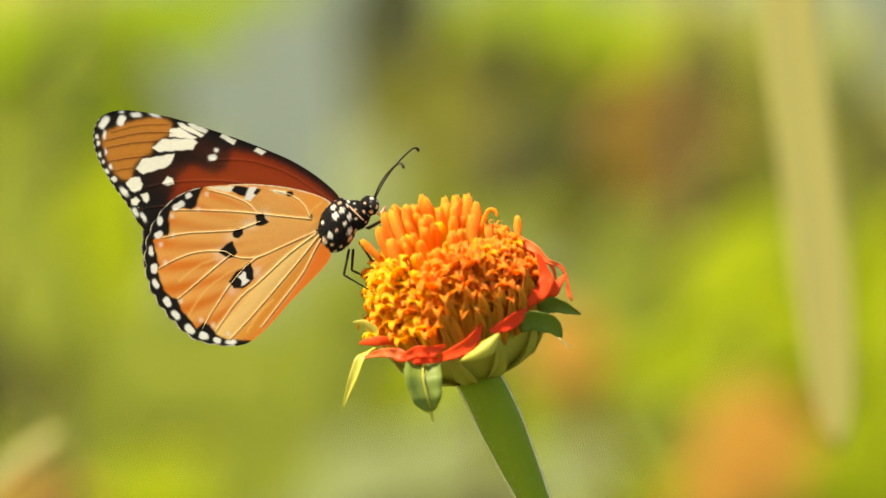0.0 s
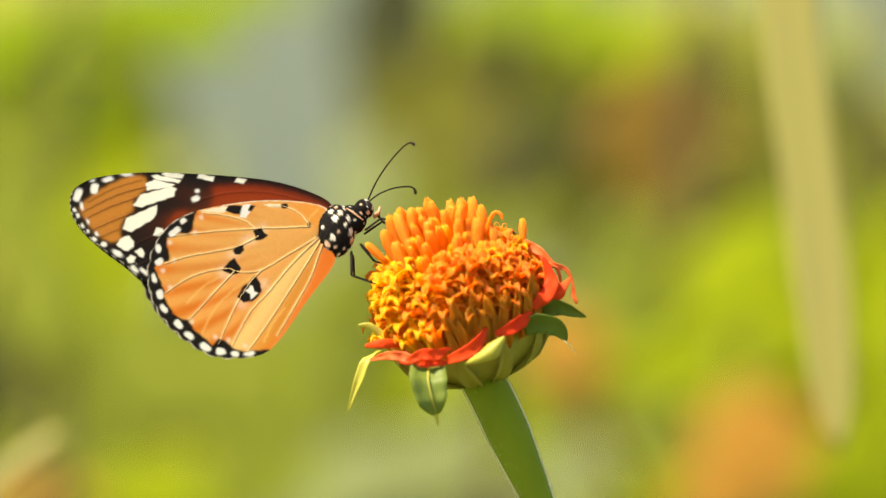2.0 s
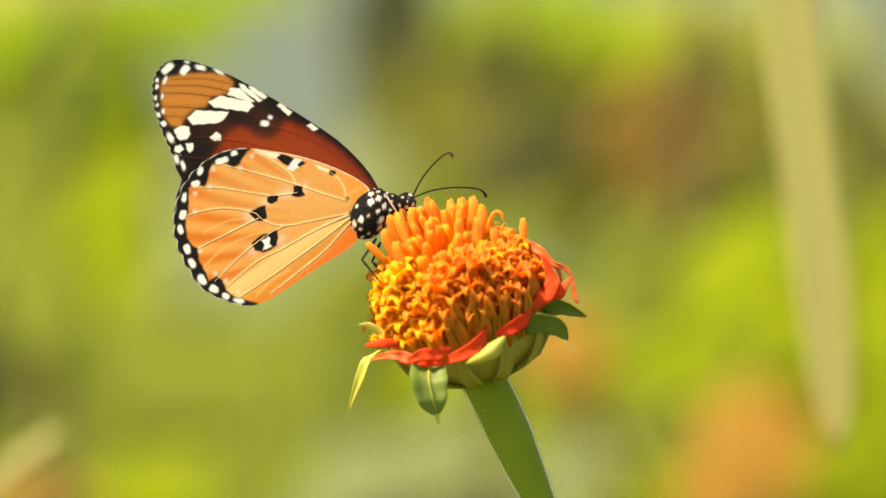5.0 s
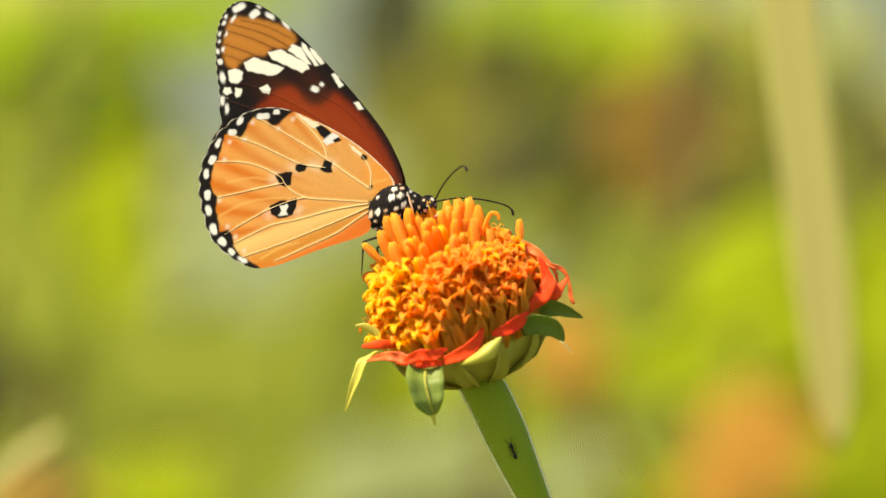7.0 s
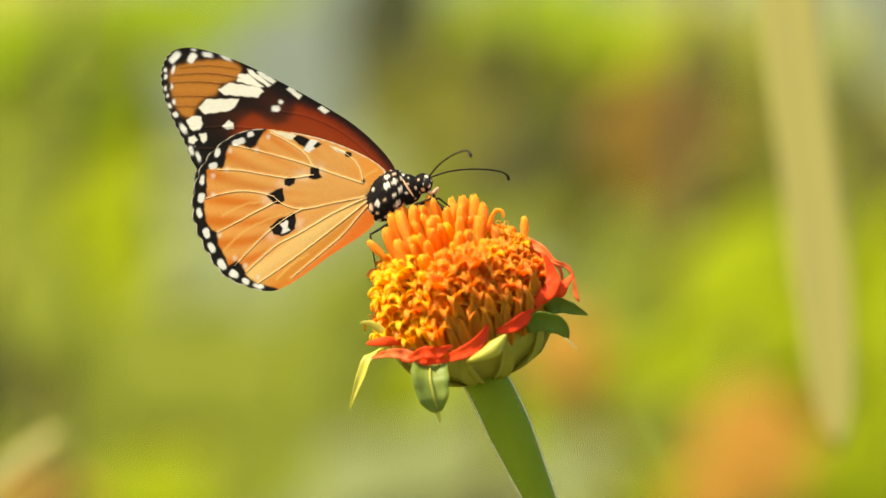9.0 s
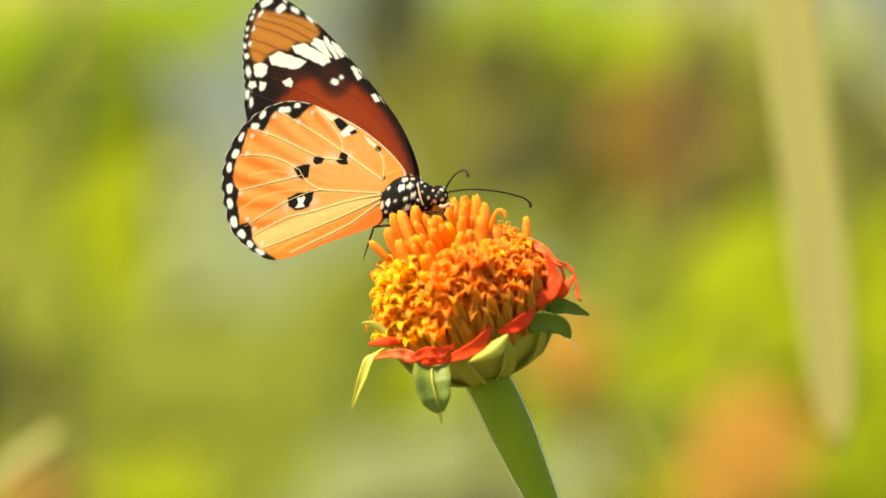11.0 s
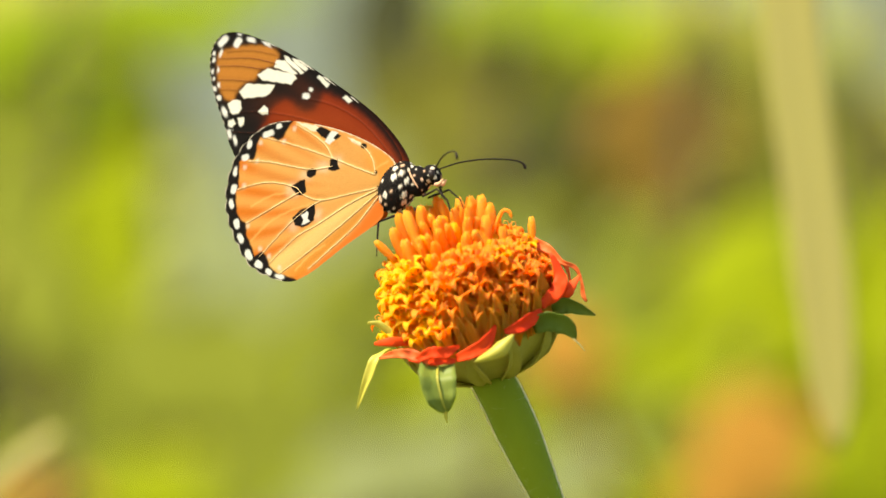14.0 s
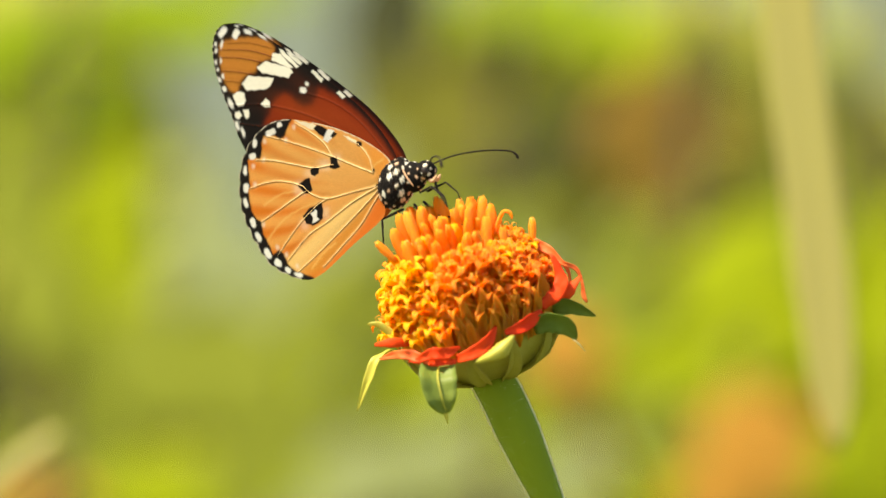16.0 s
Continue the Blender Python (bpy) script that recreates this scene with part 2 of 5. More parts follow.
def flower_stem():
    ctrl = [near_place(u, v, 0) for u, v in ((836, 655), (862, 700), (890, 760), (920, 828), (945, 885), (985, 990), (1060, 1250))]
    ctrl += [Vector((0.045, 0, 0.85)), Vector((0.055, 0, 0.5)), Vector((0.056, 0, 0.2)), Vector((0.055, 0, -0.02))]
    path = curve_points(ctrl, 120)
    keys = [36, 38, 38, 32, 26.5, 24, 24, 28, 34, 40, 46]
    radii = [np.interp(i / 119 * (len(ctrl) - 1), range(len(ctrl)), keys) * U for i in range(120)]
    stem = grown("stem", tube(path, radii, 28), M_STEM, "green stem with pale edges, swollen below the head")
    bm = bmesh.new()
    rnd = random.Random(5)
    for _ in range(1100):
        s = rnd.uniform(2, 58)
        i = int(s)
        p = Vector(path[i]).lerp(Vector(path[i + 1]), s - i)
        way = (Vector(path[i + 1]) - Vector(path[i])).normalized()
        side = way.cross(Vector((0, 1, 0))).normalized()
        a = rnd.uniform(0, 2 * math.pi)
        out = (side * math.cos(a) + way.cross(side) * math.sin(a)).normalized()
        r = radii[i]
        tip = (out + way * rnd.uniform(-0.5, 0.3) + Vector((rnd.gauss(0, 0.2), rnd.gauss(0, 0.2), rnd.gauss(0, 0.2)))) * rnd.uniform(1.5, 5.5) * U
        w = way * 0.13 * U
        q = p + out * (r - 0.3 * U)
        bm.faces.new([bm.verts.new(q - w), bm.verts.new(q + w), bm.verts.new(q + tip)])
    fuzz = grown("stem_hairs", bm, M_HAIR, "fine pale hairs")
    tagged(fuzz, kind="stuff")
    # rim light on the stem's hairs, drawn as pale tubes along its edges
    for ang in (0, 180, 120, 60):
        line, thin = [], []
        for i in range(2, 70):
            way = (Vector(path[i + 1]) - Vector(path[i])).normalized()
            side = way.cross(Vector((0, 1, 0))).normalized()
            back = way.cross(side)
            if back.y < 0:
                back = -back
            o = side * math.cos(radians(ang)) + back * math.sin(radians(ang))
            line.append(Vector(path[i]) + o * (radii[i] + 0.2 * U))
            thin.append(((3.0 if ang in (0, 180) else 1.3) + 0.4 * math.sin(i * 1.3 + ang)) * U)
        grown("rib", tube(line, thin, 6), M_HAIR, "pale line for the rim light along the stem's edge" if ang == 0 else "")
    return stem


def flower_cup():
    seat = Matrix.Translation((9 * U, 0, 0)) @ HEAD
    prof = curve_points([(20, -118), (38, -104), (66, -89), (98, -64), (120, -34), (127, -8), (118, -2), (60, 0)], 34)
    bm = bmesh.new()
    rings = []
    sides = 72
    for r, z in prof:
        row = []
        for s in range(sides):
            a = 2 * math.pi * s / sides
            rib = 1 + 0.022 * math.sin(a * 13) * min(1, r / 90)
            row.append(bm.verts.new(seat @ (Vector((r * rib * math.cos(a), r * rib * math.sin(a), z)) * U)))
        rings.append(row)
    for a, b in zip(rings, rings[1:]):
        for s in range(sides):
            bm.faces.new((a[s], a[(s + 1) % sides], b[(s + 1) % sides], b[s]))
    bm.faces.new(rings[0][::-1])
    bm.faces.new(rings[-1])
    cup = grown("involucre", bm, M_CUP, "smooth olive-green cup of the flower head")
    for i in range(11):
        a = 2 * math.pi * (i + 0.35) / 11
        path = []
        for r, z in curve_points([(50, -98), (92, -72), (122, -36), (132, -6), (135 + 3 * (i % 3), 10 + 6 * (i % 2))], 9):
            path.append(seat @ (Vector((r * math.cos(a), r * math.sin(a), z)) * U))
        side = HEAD.to_3x3() @ Vector((-math.sin(a), math.cos(a), 0))
        w = [w * U for w in (42, 72, 92, 98, 98, 95, 88, 66, 16)]
        grown("phyllary", blade(path, w, side, cup=-0.12, across=6, thick=1.6 * U, ripple=0.02, seed=i), M_CUP, parent=cup)
    return cup


def petal(name, ctrl, widths, material, side=(0, 0, 1), label="", cup=0.12, ripple=0.05, seed=0, n=14, thick=1.4):
    path = curve_points([near_place(*c) for c in ctrl], n)
    w = [np.interp(i / (n - 1) * (len(widths) - 1), range(len(widths)), widths) * U for i in range(n)]
    return grown(name, blade(path, w, side, cup=cup, across=6, thick=thick * U, ripple=ripple, seed=seed), material, label)


def finger_mesh(seed):
    """A closed, finger-like floret one unit long."""
    rnd = random.Random(seed)
    bx, by = rnd.uniform(-0.08, 0.08), rnd.uniform(-0.08, 0.08)
    ts = [0, 0.2, 0.45, 0.65, 0.8, 0.9, 0.965, 1.0]
    rs = [0.075, 0.088, 0.104, 0.112, 0.106, 0.088, 0.060, 0.020]
    bm = tube([(bx * t * t, by * t * t, t) for t in ts], rs, 10)
    for i, v in enumerate(bm.verts):
        t = v.co.z
        mid = Vector((bx * t * t, by * t * t, t))
        ridge = 1.13 if i % 2 else 0.78
        ridge *= 1 + 0.16 * noise.noise(Vector((v.co.x * 14 + seed, v.co.y * 14, t * 7)))
        v.co = mid + (v.co - mid) * ridge
        if t > 0.85:
            v.co.z += (0.03 if i % 4 == 1 else -0.02) * rnd.uniform(0.5, 1.5)
    return bm


def open_mesh(seed):
    """An open floret one unit long: a tube, five rolled-back lobes and the anther column."""
    rnd = random.Random(seed)
    bm = bmesh.new()
    add_tube(bm, [(0, 0, 0), (0, 0, 0.35), (0, 0, 0.62), (0, 0, 0.74)], [0.10, 0.11, 0.15, 0.19], 10, caps=False)
    for k in range(5):
        a = 2 * math.pi * (k + rnd.uniform(-0.15, 0.15)) / 5
        o = Vector((math.cos(a), math.sin(a), 0))
        curl = rnd.uniform(0.7, 1.2)
        path = [o * r + Vector((0, 0, z)) for r, z in ((0.15, 0.66), (0.20, 0.80), (0.27, 0.93), (0.34, 1.03 - 0.06 * curl), (0.42, 1.06 - 0.12 * curl), (0.50, 1.06 - 0.22 * curl))]
        add_blade(bm, path, [0.20, 0.27, 0.28, 0.24, 0.15, 0.02], Vector((-o.y, o.x, 0)), cup=0.3, across=4, thick=0.03)
    count = len(bm.faces)
    add_tube(bm, [(0, 0, 0.4), (0, 0, 0.8), (0.02, 0, 1.0), (0.02, 0, 1.08)], [0.08, 0.085, 0.075, 0.03], 7)
    for s in (-1, 1):
        add_blade(bm, [(0.02, 0, 1.02), (0.08 * s, 0.03, 1.16), (0.18 * s, 0.05, 1.16), (0.22 * s, 0.05, 1.06)], [0.07, 0.08, 0.07, 0.02],
                  (0, 1, 0), across=2)
    bm.faces.ensure_lookup_table()
    for f in bm.faces[count:]:
        f.material_index = 1
    return bm


def palea_mesh():
    return blade([(0, 0, 0), (0.03, 0, 0.3), (0.06, 0, 0.62), (0.04, 0, 0.86), (-0.02, 0, 1.0)], [0.20, 0.36, 0.34, 0.2, 0.02], (0, 1, 0),
                 cup=-0.35, across=4, thick=0.02)


def stored(name, bm, *materials):
    me = bpy.data.meshes.new(name)
    bm.to_mesh(me)
    bm.free()
    for p in me.polygons:
        p.use_smooth = True
    for m in materials:
        me.materials.append(m)
    return me


def flower_head():
    bm = bmesh.new()
    add_ball(bm, (0, 0, 0), (139, 139, 150), seg=48, rings=30)
    for v in bm.verts:
        v.co.z = 12 + v.co.z * (1 if v.co.z > 0 else 0.5)
    for v in bm.verts:
        v.co *= 1 + 0.05 * noise.noise(v.co * 0.09)
    bm.transform(HEAD @ Matrix.Diagonal((U, U, U, 1)))
    head = grown("receptacle", bm, M_CURL, "domed orange disc of the flower")
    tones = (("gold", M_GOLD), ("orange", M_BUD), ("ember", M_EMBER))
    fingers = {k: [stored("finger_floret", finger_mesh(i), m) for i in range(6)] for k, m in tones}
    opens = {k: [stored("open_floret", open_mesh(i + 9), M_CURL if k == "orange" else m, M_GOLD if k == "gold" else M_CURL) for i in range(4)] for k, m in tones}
    palea = stored("palea", palea_mesh(), M_PALEA)
    rnd = random.Random(11)
    golden = math.pi * (3 - math.sqrt(5))
    to_plant = Matrix.Translation(-PLANT_BASE) @ HEAD
    inner, outer = 165, 135
    for i in range(inner + outer):
        if i < inner:
            f = 0.56 * math.sqrt((i + 0.5) / inner)
        else:
            f = math.sqrt(0.56 ** 2 + (1 - 0.56 ** 2) * (i - inner + 0.5) / outer)
        phi, th = f * radians(109), i * golden
        nrm = Vector((math.sin(phi) * math.cos(th), math.sin(phi) * math.sin(th), math.cos(phi)))
        root = Vector((nrm.x * 114, nrm.y * 114, 12 + nrm.z * (132 if nrm.z > 0 else 112)))
        top = math.degrees(nrm.angle(Vector((-0.06, 0.0, 1)))) / 109
        lean = 0.56 if f < 0.5 else 0.56 + (f - 0.5) * 0.45
        way = (nrm * (1 - lean) + Vector((0, 0, 1)) * lean).normalized()
        way = (way + Vector((rnd.gauss(0, 0.07), rnd.gauss(0, 0.07), rnd.gauss(0, 0.04)))).normalized()
        # sunlit side painted in: golden florets to the left, deeper orange to the right
        sunward = -nrm.x * 0.92 - nrm.y * 0.08 + min(0, nrm.z) * 0.5 + rnd.gauss(0, 0.2)
        tone = "gold" if sunward > 0.42 and f > 0.42 else "ember" if (sunward < -0.35 and f > 0.55) else "orange"
        # short golden fingers stand in for the yellow glow between the others
        short = f < 0.55 and rnd.random() < 0.3
        if short:
            tone = "gold"
        if top < 0.54 + rnd.uniform(-0.07, 0.05):
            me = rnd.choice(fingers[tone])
            size = (rnd.uniform(76, 102) - 20 * top) * (0.74 if nrm.x < -0.45 else 0.72 if nrm.x > 0.34 else 1) * (0.78 if short else 1)
            wide = rnd.uniform(62, 88)
            root = root - way * 8
        else:
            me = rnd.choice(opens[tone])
            root = root + Vector((nrm.x, nrm.y, 0)) * (9 if nrm.x > -0.2 else -6)
            size = rnd.uniform(64, 82)
            wide = rnd.uniform(54, 70)
            if nrm.x < -0.2:
                size *= 0.86
            if nrm.x > 0.28 and nrm.z > 0.15:
                root = root - way * 15
                size *= 0.86
        spin = Matrix.Rotation(rnd.uniform(0, 6.28), 4, "Z")
        q = way.to_track_quat("Z", "Y").to_matrix().to_4x4()
        ob = new("disc_floret", me)
        ob.parent = head
        ob.matrix_basis = to_plant @ Matrix.Translation(root * U) @ q @ spin @ Matrix.Diagonal((wide * U, wide * U, size * U, 1))
        if f > 0.68 and sunward < 0.45 and nrm.x > -0.5:
            out = Vector((nrm.x, nrm.y, 0)).normalized()
            place = root + out * 18 - Vector((0, 0, 10))
            w2 = (way + Vector((0, 0, 0.1)) + out * 0.10).normalized()
            ax = (out - w2 * out.dot(w2)).normalized()
            ay = w2.cross(ax)
            turn = Matrix((ax, ay, w2)).transposed().to_4x4()
            pb = new("palea", palea)
            pb.parent = head
            sz = rnd.uniform(54, 70)
            pb.matrix_basis = to_plant @ Matrix.Translation(place * U) @ turn @ Matrix.Diagonal((sz * U, sz * 0.9 * U, sz * 1.18 * U, 1))
    for i in range(46):
        a = 2 * math.pi * (i + rnd.uniform(-0.25, 0.25)) / 46
        out = Vector((math.cos(a), math.sin(a), 0))
        w2 = (Vector((0, 0, 1)) + out * rnd.uniform(0.2, 0.5)).normalized()
        ax = (out - w2 * out.dot(w2)).normalized()
        turn = Matrix((ax, w2.cross(ax), w2)).transposed().to_4x4()
        spiky = out.x < -0.25 and i % 3
        at = out * (rnd.uniform(132, 142) if out.x > -0.5 else rnd.uniform(122, 130)) + Vector((0, 0, -22 + rnd.uniform(-6, 6)))
        sz = rnd.uniform(50, 66)
        if spiky:
            pb = new("disc_floret", rnd.choice(opens["gold" if i % 2 else "orange"]))
            wide = Matrix.Diagonal((sz * 1.0 * U, sz * 1.0 * U, sz * 1.1 * U, 1))
        else:
            pb = new("palea", palea)
            wide = Matrix.Diagonal((sz * U, sz * 0.9 * U, sz * 1.18 * U, 1))
        pb.parent = head
        pb.matrix_basis = to_plant @ Matrix.Translation(at * U) @ turn @ wide
    # one floret that stands clear of the others, and one that curls over
    for (u, v, d, lu, lv, size) in ((916, 432, -20, 0.04, 1, 50), (676, 460, -60, -0.76, 0.65, 50), (702, 474, -70, -0.48, 0.85, 78),
                                    (714, 462, -50, -0.44, 0.88, 92), (725, 452, -76, -0.42, 0.88, 86), (722, 444, -36, -0.36, 0.92, 84),
                                    (734, 444, -62, -0.26, 0.95, 82), (744, 432, -40, -0.22, 0.96, 70), (716, 484, -98, -0.44, 0.86, 66), (828, 424, -40, 0.03, 1, 80),
                                    (842, 430, -50, 0.08, 1, 72), (812, 424, -30, 0.0, 1, 78), (852, 440, -30, 0.1, 1, 58), (836, 448, -78, 0.04, 1, 68), (862, 452, -66, 0.12, 1, 56)):
        ob = new("disc_floret", fingers["orange"][int(u) % 4])
        ob.parent = head
        way = Vector((lu, 0, lv)).normalized()
        p = near_place(u, v, d) - PLANT_BASE
        ob.matrix_basis = Matrix.Translation(p) @ way.to_track_quat("Z", "Y").to_matrix().to_4x4() @ Matrix.Diagonal(((62 if size == 50 else 94) * U, (62 if size == 50 else 94) * U, size * U, 1))
    hook = curve_points([near_place(*c) for c in ((846, 418, -64), (856, 388, -66), (865, 372, -68), (876, 374, -70), (879, 385, -72))], 12)
    grown("curled_floret", tube(hook, [3.6 * U] * 9 + [3.2 * U, 2.6 * U, 1.4 * U], 8), M_BUD, parent=head)
    return head


flower_stem()
flower_cup()
flower_head()
petal("ray_petal", [(648, 630, -128), (678, 622, -150), (706, 624, -160), (734, 634, -166)], [4, 15, 20, 12], M_WITHER, label="shrivelled orange-red ray petal", seed=1, ripple=0.2)
petal("ray_petal", [(712, 634, -164), (738, 620, -170), (762, 620, -172), (788, 608, -164)], [10, 20, 22, 4], M_RAY, label="shrivelled scarlet ray petal", seed=21, ripple=0.2)
petal("ray_petal", [(782, 630, -165), (812, 618, -172), (834, 602, -168), (850, 572, -158)], [14, 24, 26, 5], M_RAY, seed=2)
petal("ray_petal", [(866, 584, -152), (890, 576, -152), (910, 563, -142), (930, 546, -126)], [8, 22, 26, 7], M_RAY, seed=3)
petal("ray_petal", [(930, 540, -112), (952, 520, -106), (966, 492, -92), (948, 446, -84)], [12, 28, 25, 3], M_RAY, side=(1, 0.3, 0.5), seed=4, cup=0.03, ripple=0.22)
petal("ray_petal", [(952, 532, -88), (976, 512, -84), (1000, 484, -74)], [16, 26, 3], M_RAY, side=(1, 0.2, 0.8), seed=24, ripple=0.15, n=10)
petal("ray_petal", [(700, 602, -100), (668, 602, -112), (638, 606, -100)], [14, 18, 5], M_RAY, seed=5)
petal("ray_petal", [(700, 630, -140), (740, 634, -160), (782, 634, -166)], [10, 18, 8], M_RAY, seed=8)
petal("withered_petal", [(918, 428, -30), (945, 440, -40), (968, 462, -45), (992, 472, -42), (1003, 496, -40), (1006, 520, -40), (1012, 532, -40)],
      [20, 16, 9, 8, 5, 9, 4], M_WITHER, side=(0.5, 0, 1), label="withered red petal curled at the tip", seed=6, ripple=0.2, n=22)
petal("withered_petal", [(972, 464, -42), (980, 480, -40), (984, 505, -34)], [9, 6, 3], M_WITHER, side=(1, 0, 0), seed=7, n=8)
petal("bract", [(750, 638, -146), (748, 664, -176), (756, 698, -182), (764, 722, -172)], [52, 68, 54, 12], M_BRACT, side=(1, 0.1, 0),
      label="drooping green bract with a dry tip", seed=9, cup=0.2)
petal("bract", [(668, 618, -70), (642, 638, -78), (624, 678, -74), (608, 722, -64)], [14, 24, 15, 2], M_BRACT_YELLOW, side=(0.8, -0.4, 0.4),
      label="slender yellow-green bract hanging down", seed=10, cup=0.3)
petal("bract", [(812, 636, -172), (838, 624, -190), (862, 610, -192), (882, 588, -182)], [4, 20, 30, 4], M_BRACT_YELLOW, side=(0.35, -0.2, -1), seed=11, cup=0.35)
petal("bract", [(915, 572, -110), (948, 562, -122), (974, 572, -116), (992, 596, -100)], [30, 44, 38, 3], M_BRACT, side=(0.3, -0.7, 1), seed=12, cup=0.2)
petal("bract", [(950, 545, -60), (975, 536, -70), (1000, 544, -64), (1027, 556, -50)], [26, 34, 22, 2], M_BRACT, side=(0.2, -0.6, 1), seed=13, cup=0.2)
petal("bract", [(668, 588, -66), (646, 572, -68), (626, 570, -66)], [16, 13, 3], M_BRACT_YELLOW, side=(0.2, -0.3, 1), seed=14)
petal("bract_tip", [(761, 716, -174), (764, 728, -170), (766, 742, -166)], [12, 7, 2], M_BRACT_YELLOW, side=(1, 0.1, 0), label="dry pale tip of a bract", seed=16, n=6, thick=0.8)
petal("midrib", [(750, 642, -154), (749, 664, -184), (756, 698, -188), (763, 718, -177)], [3, 3.4, 2.6, 1.4], M_BRACT_YELLOW, side=(1, 0.1, 0), label="pale midrib of a bract", seed=17, n=10, thick=0.8)
petal("dry_thread", [(984, 594, -100), (996, 604, -98), (1008, 618, -96)], [3, 2.4, 1], M_HAIR, seed=15, n=6, thick=0.8)


# ---- the butterfly ----
def smooth_mask(d, soft=0.75):
    return 1 / (1 + np.exp(np.clip(d / soft * 2, -30, 30)))


class Canvas:
    """Pigment worked out place by place over a wing, in its own plan."""

    def __init__(self, x, y, base):
        self.x, self.y = x, y
        self.wx = x + 0.5 * np.sin(y * 0.35 + 1.3 * np.sin(x * 0.27)) + 0.22 * np.sin(x * 1.1 + y * 0.8)
        self.wy = y + 0.5 * np.sin(x * 0.33 + 1.1 * np.sin(y * 0.24)) + 0.22 * np.sin(y * 1.2 - x * 0.7)
        self.col = np.tile(np.array(base, float), (len(x), 1))

    def lay(self, mask, rgb):
        self.col += mask[:, None] * (np.array(rgb) - self.col)

    def to_line(self, pts, n=24):
        """Distance to a smooth line, and how far along it."""
        p = curve_points(pts, n)
        best, along = np.full(len(self.x), 1e9), np.zeros(len(self.x))
        for i in range(n - 1):
            a, d = p[i], p[i + 1] - p[i]
            t = np.clip(((self.wx - a[0]) * d[0] + (self.wy - a[1]) * d[1]) / (d @ d + 1e-9), 0, 1)
            dist = np.hypot(self.wx - a[0] - t * d[0], self.wy - a[1] - t * d[1])
            near = dist < best
            best[near], along[near] = dist[near], ((i + t) / (n - 1))[near]
        return best, along

    def to_shape(self, pts, n=0):
        """Signed distance to an outline, below nought inside."""
        p = curve_points(pts, n, True) if n else np.array(pts, float)
        best, inside = np.full(len(self.x), 1e9), np.zeros(len(self.x), bool)
        for a, b in zip(p, np.roll(p, -1, 0)):
            d = b - a
            t = np.clip(((self.wx - a[0]) * d[0] + (self.wy - a[1]) * d[1]) / (d @ d + 1e-9), 0, 1)
            best = np.minimum(best, np.hypot(self.wx - a[0] - t * d[0], self.wy - a[1] - t * d[1]))
            cross = (a[1] > self.wy) != (b[1] > self.wy)
            inside ^= cross & (self.wx < d[0] * (self.wy - a[1]) / (d[1] if abs(d[1]) > 1e-9 else 1e-9) + a[0])
        return np.where(inside, -best, best)

    def dot(self, cx, cy, rx, ry, turn=0.0):
        c, s = math.cos(radians(turn)), math.sin(radians(turn))
        dx, dy = self.wx - cx, self.wy - cy
        u, v = (c * dx + s * dy) / rx, (-s * dx + c * dy) / ry
        return ((np.abs(u) ** 2.7 + np.abs(v) ** 2.7) ** (1 / 2.7) - 1) * min(rx, ry)

    def line(self, pts, width, rgb, strength=1.0, soft=1.0):
        d, _ = self.to_line(pts)
        self.lay(smooth_mask(d - width, soft) * strength, rgb)


BLACK, WHITE, CREAM = (0.010, 0.008, 0.007), (0.76, 0.74, 0.68), (0.80, 0.72, 0.52)
HIND_RIM = [(612, 366), (604, 347), (560, 323), (500, 303), (440, 292), (380, 288), (335, 299), (298, 328), (274, 366), (265, 415), (272, 458),
            (296, 504), (335, 547), (402, 568), (448, 556), (520, 503), (588, 455), (594, 430), (588, 398)]
FORE_RIM = [(624, 352), (600, 315), (552, 272), (497, 238), (430, 203), (352, 167), (290, 147), (250, 142), (220, 153), (205, 185), (209, 224),
            (226, 268), (250, 312), (268, 350), (300, 378), (400, 392), (540, 392), (606, 378)]
HIND_VEINS = [
    [(572, 374), (564, 350), (545, 330), (520, 318)], [(572, 376), (525, 363), (480, 350), (430, 337), (370, 324), (335, 318)],
    [(480, 350), (466, 330), (438, 311), (400, 294)], [(482, 364), (440, 371), (398, 367), (350, 361), (308, 361)],
    [(412, 404), (382, 398), (350, 397), (318, 403), (290, 412)], [(418, 412), (385, 430), (350, 450), (314, 470)],
    [(412, 404), (430, 417), (465, 424), (520, 412), (580, 398)], [(465, 424), (440, 438), (410, 462), (380, 492), (348, 528)],
    [(580, 400), (520, 430), (462, 466), (420, 490), (370, 537)], [(582, 405), (545, 437), (492, 480), (440, 521), (392, 556)],
    [(584, 412), (566, 434), (540, 466), (500, 502), (452, 544)]]


FORE_VEINS = [[(345, 192), (290, 186), (224, 192)], [(318, 204), (270, 202), (222, 206)], [(300, 228), (262, 228), (226, 230)],
              [(616, 356), (540, 290), (470, 258), (412, 250)], [(612, 366), (520, 320), (430, 290), (330, 280), (250, 290)],
              [(612, 368), (520, 335), (400, 318), (300, 320), (262, 322)]]


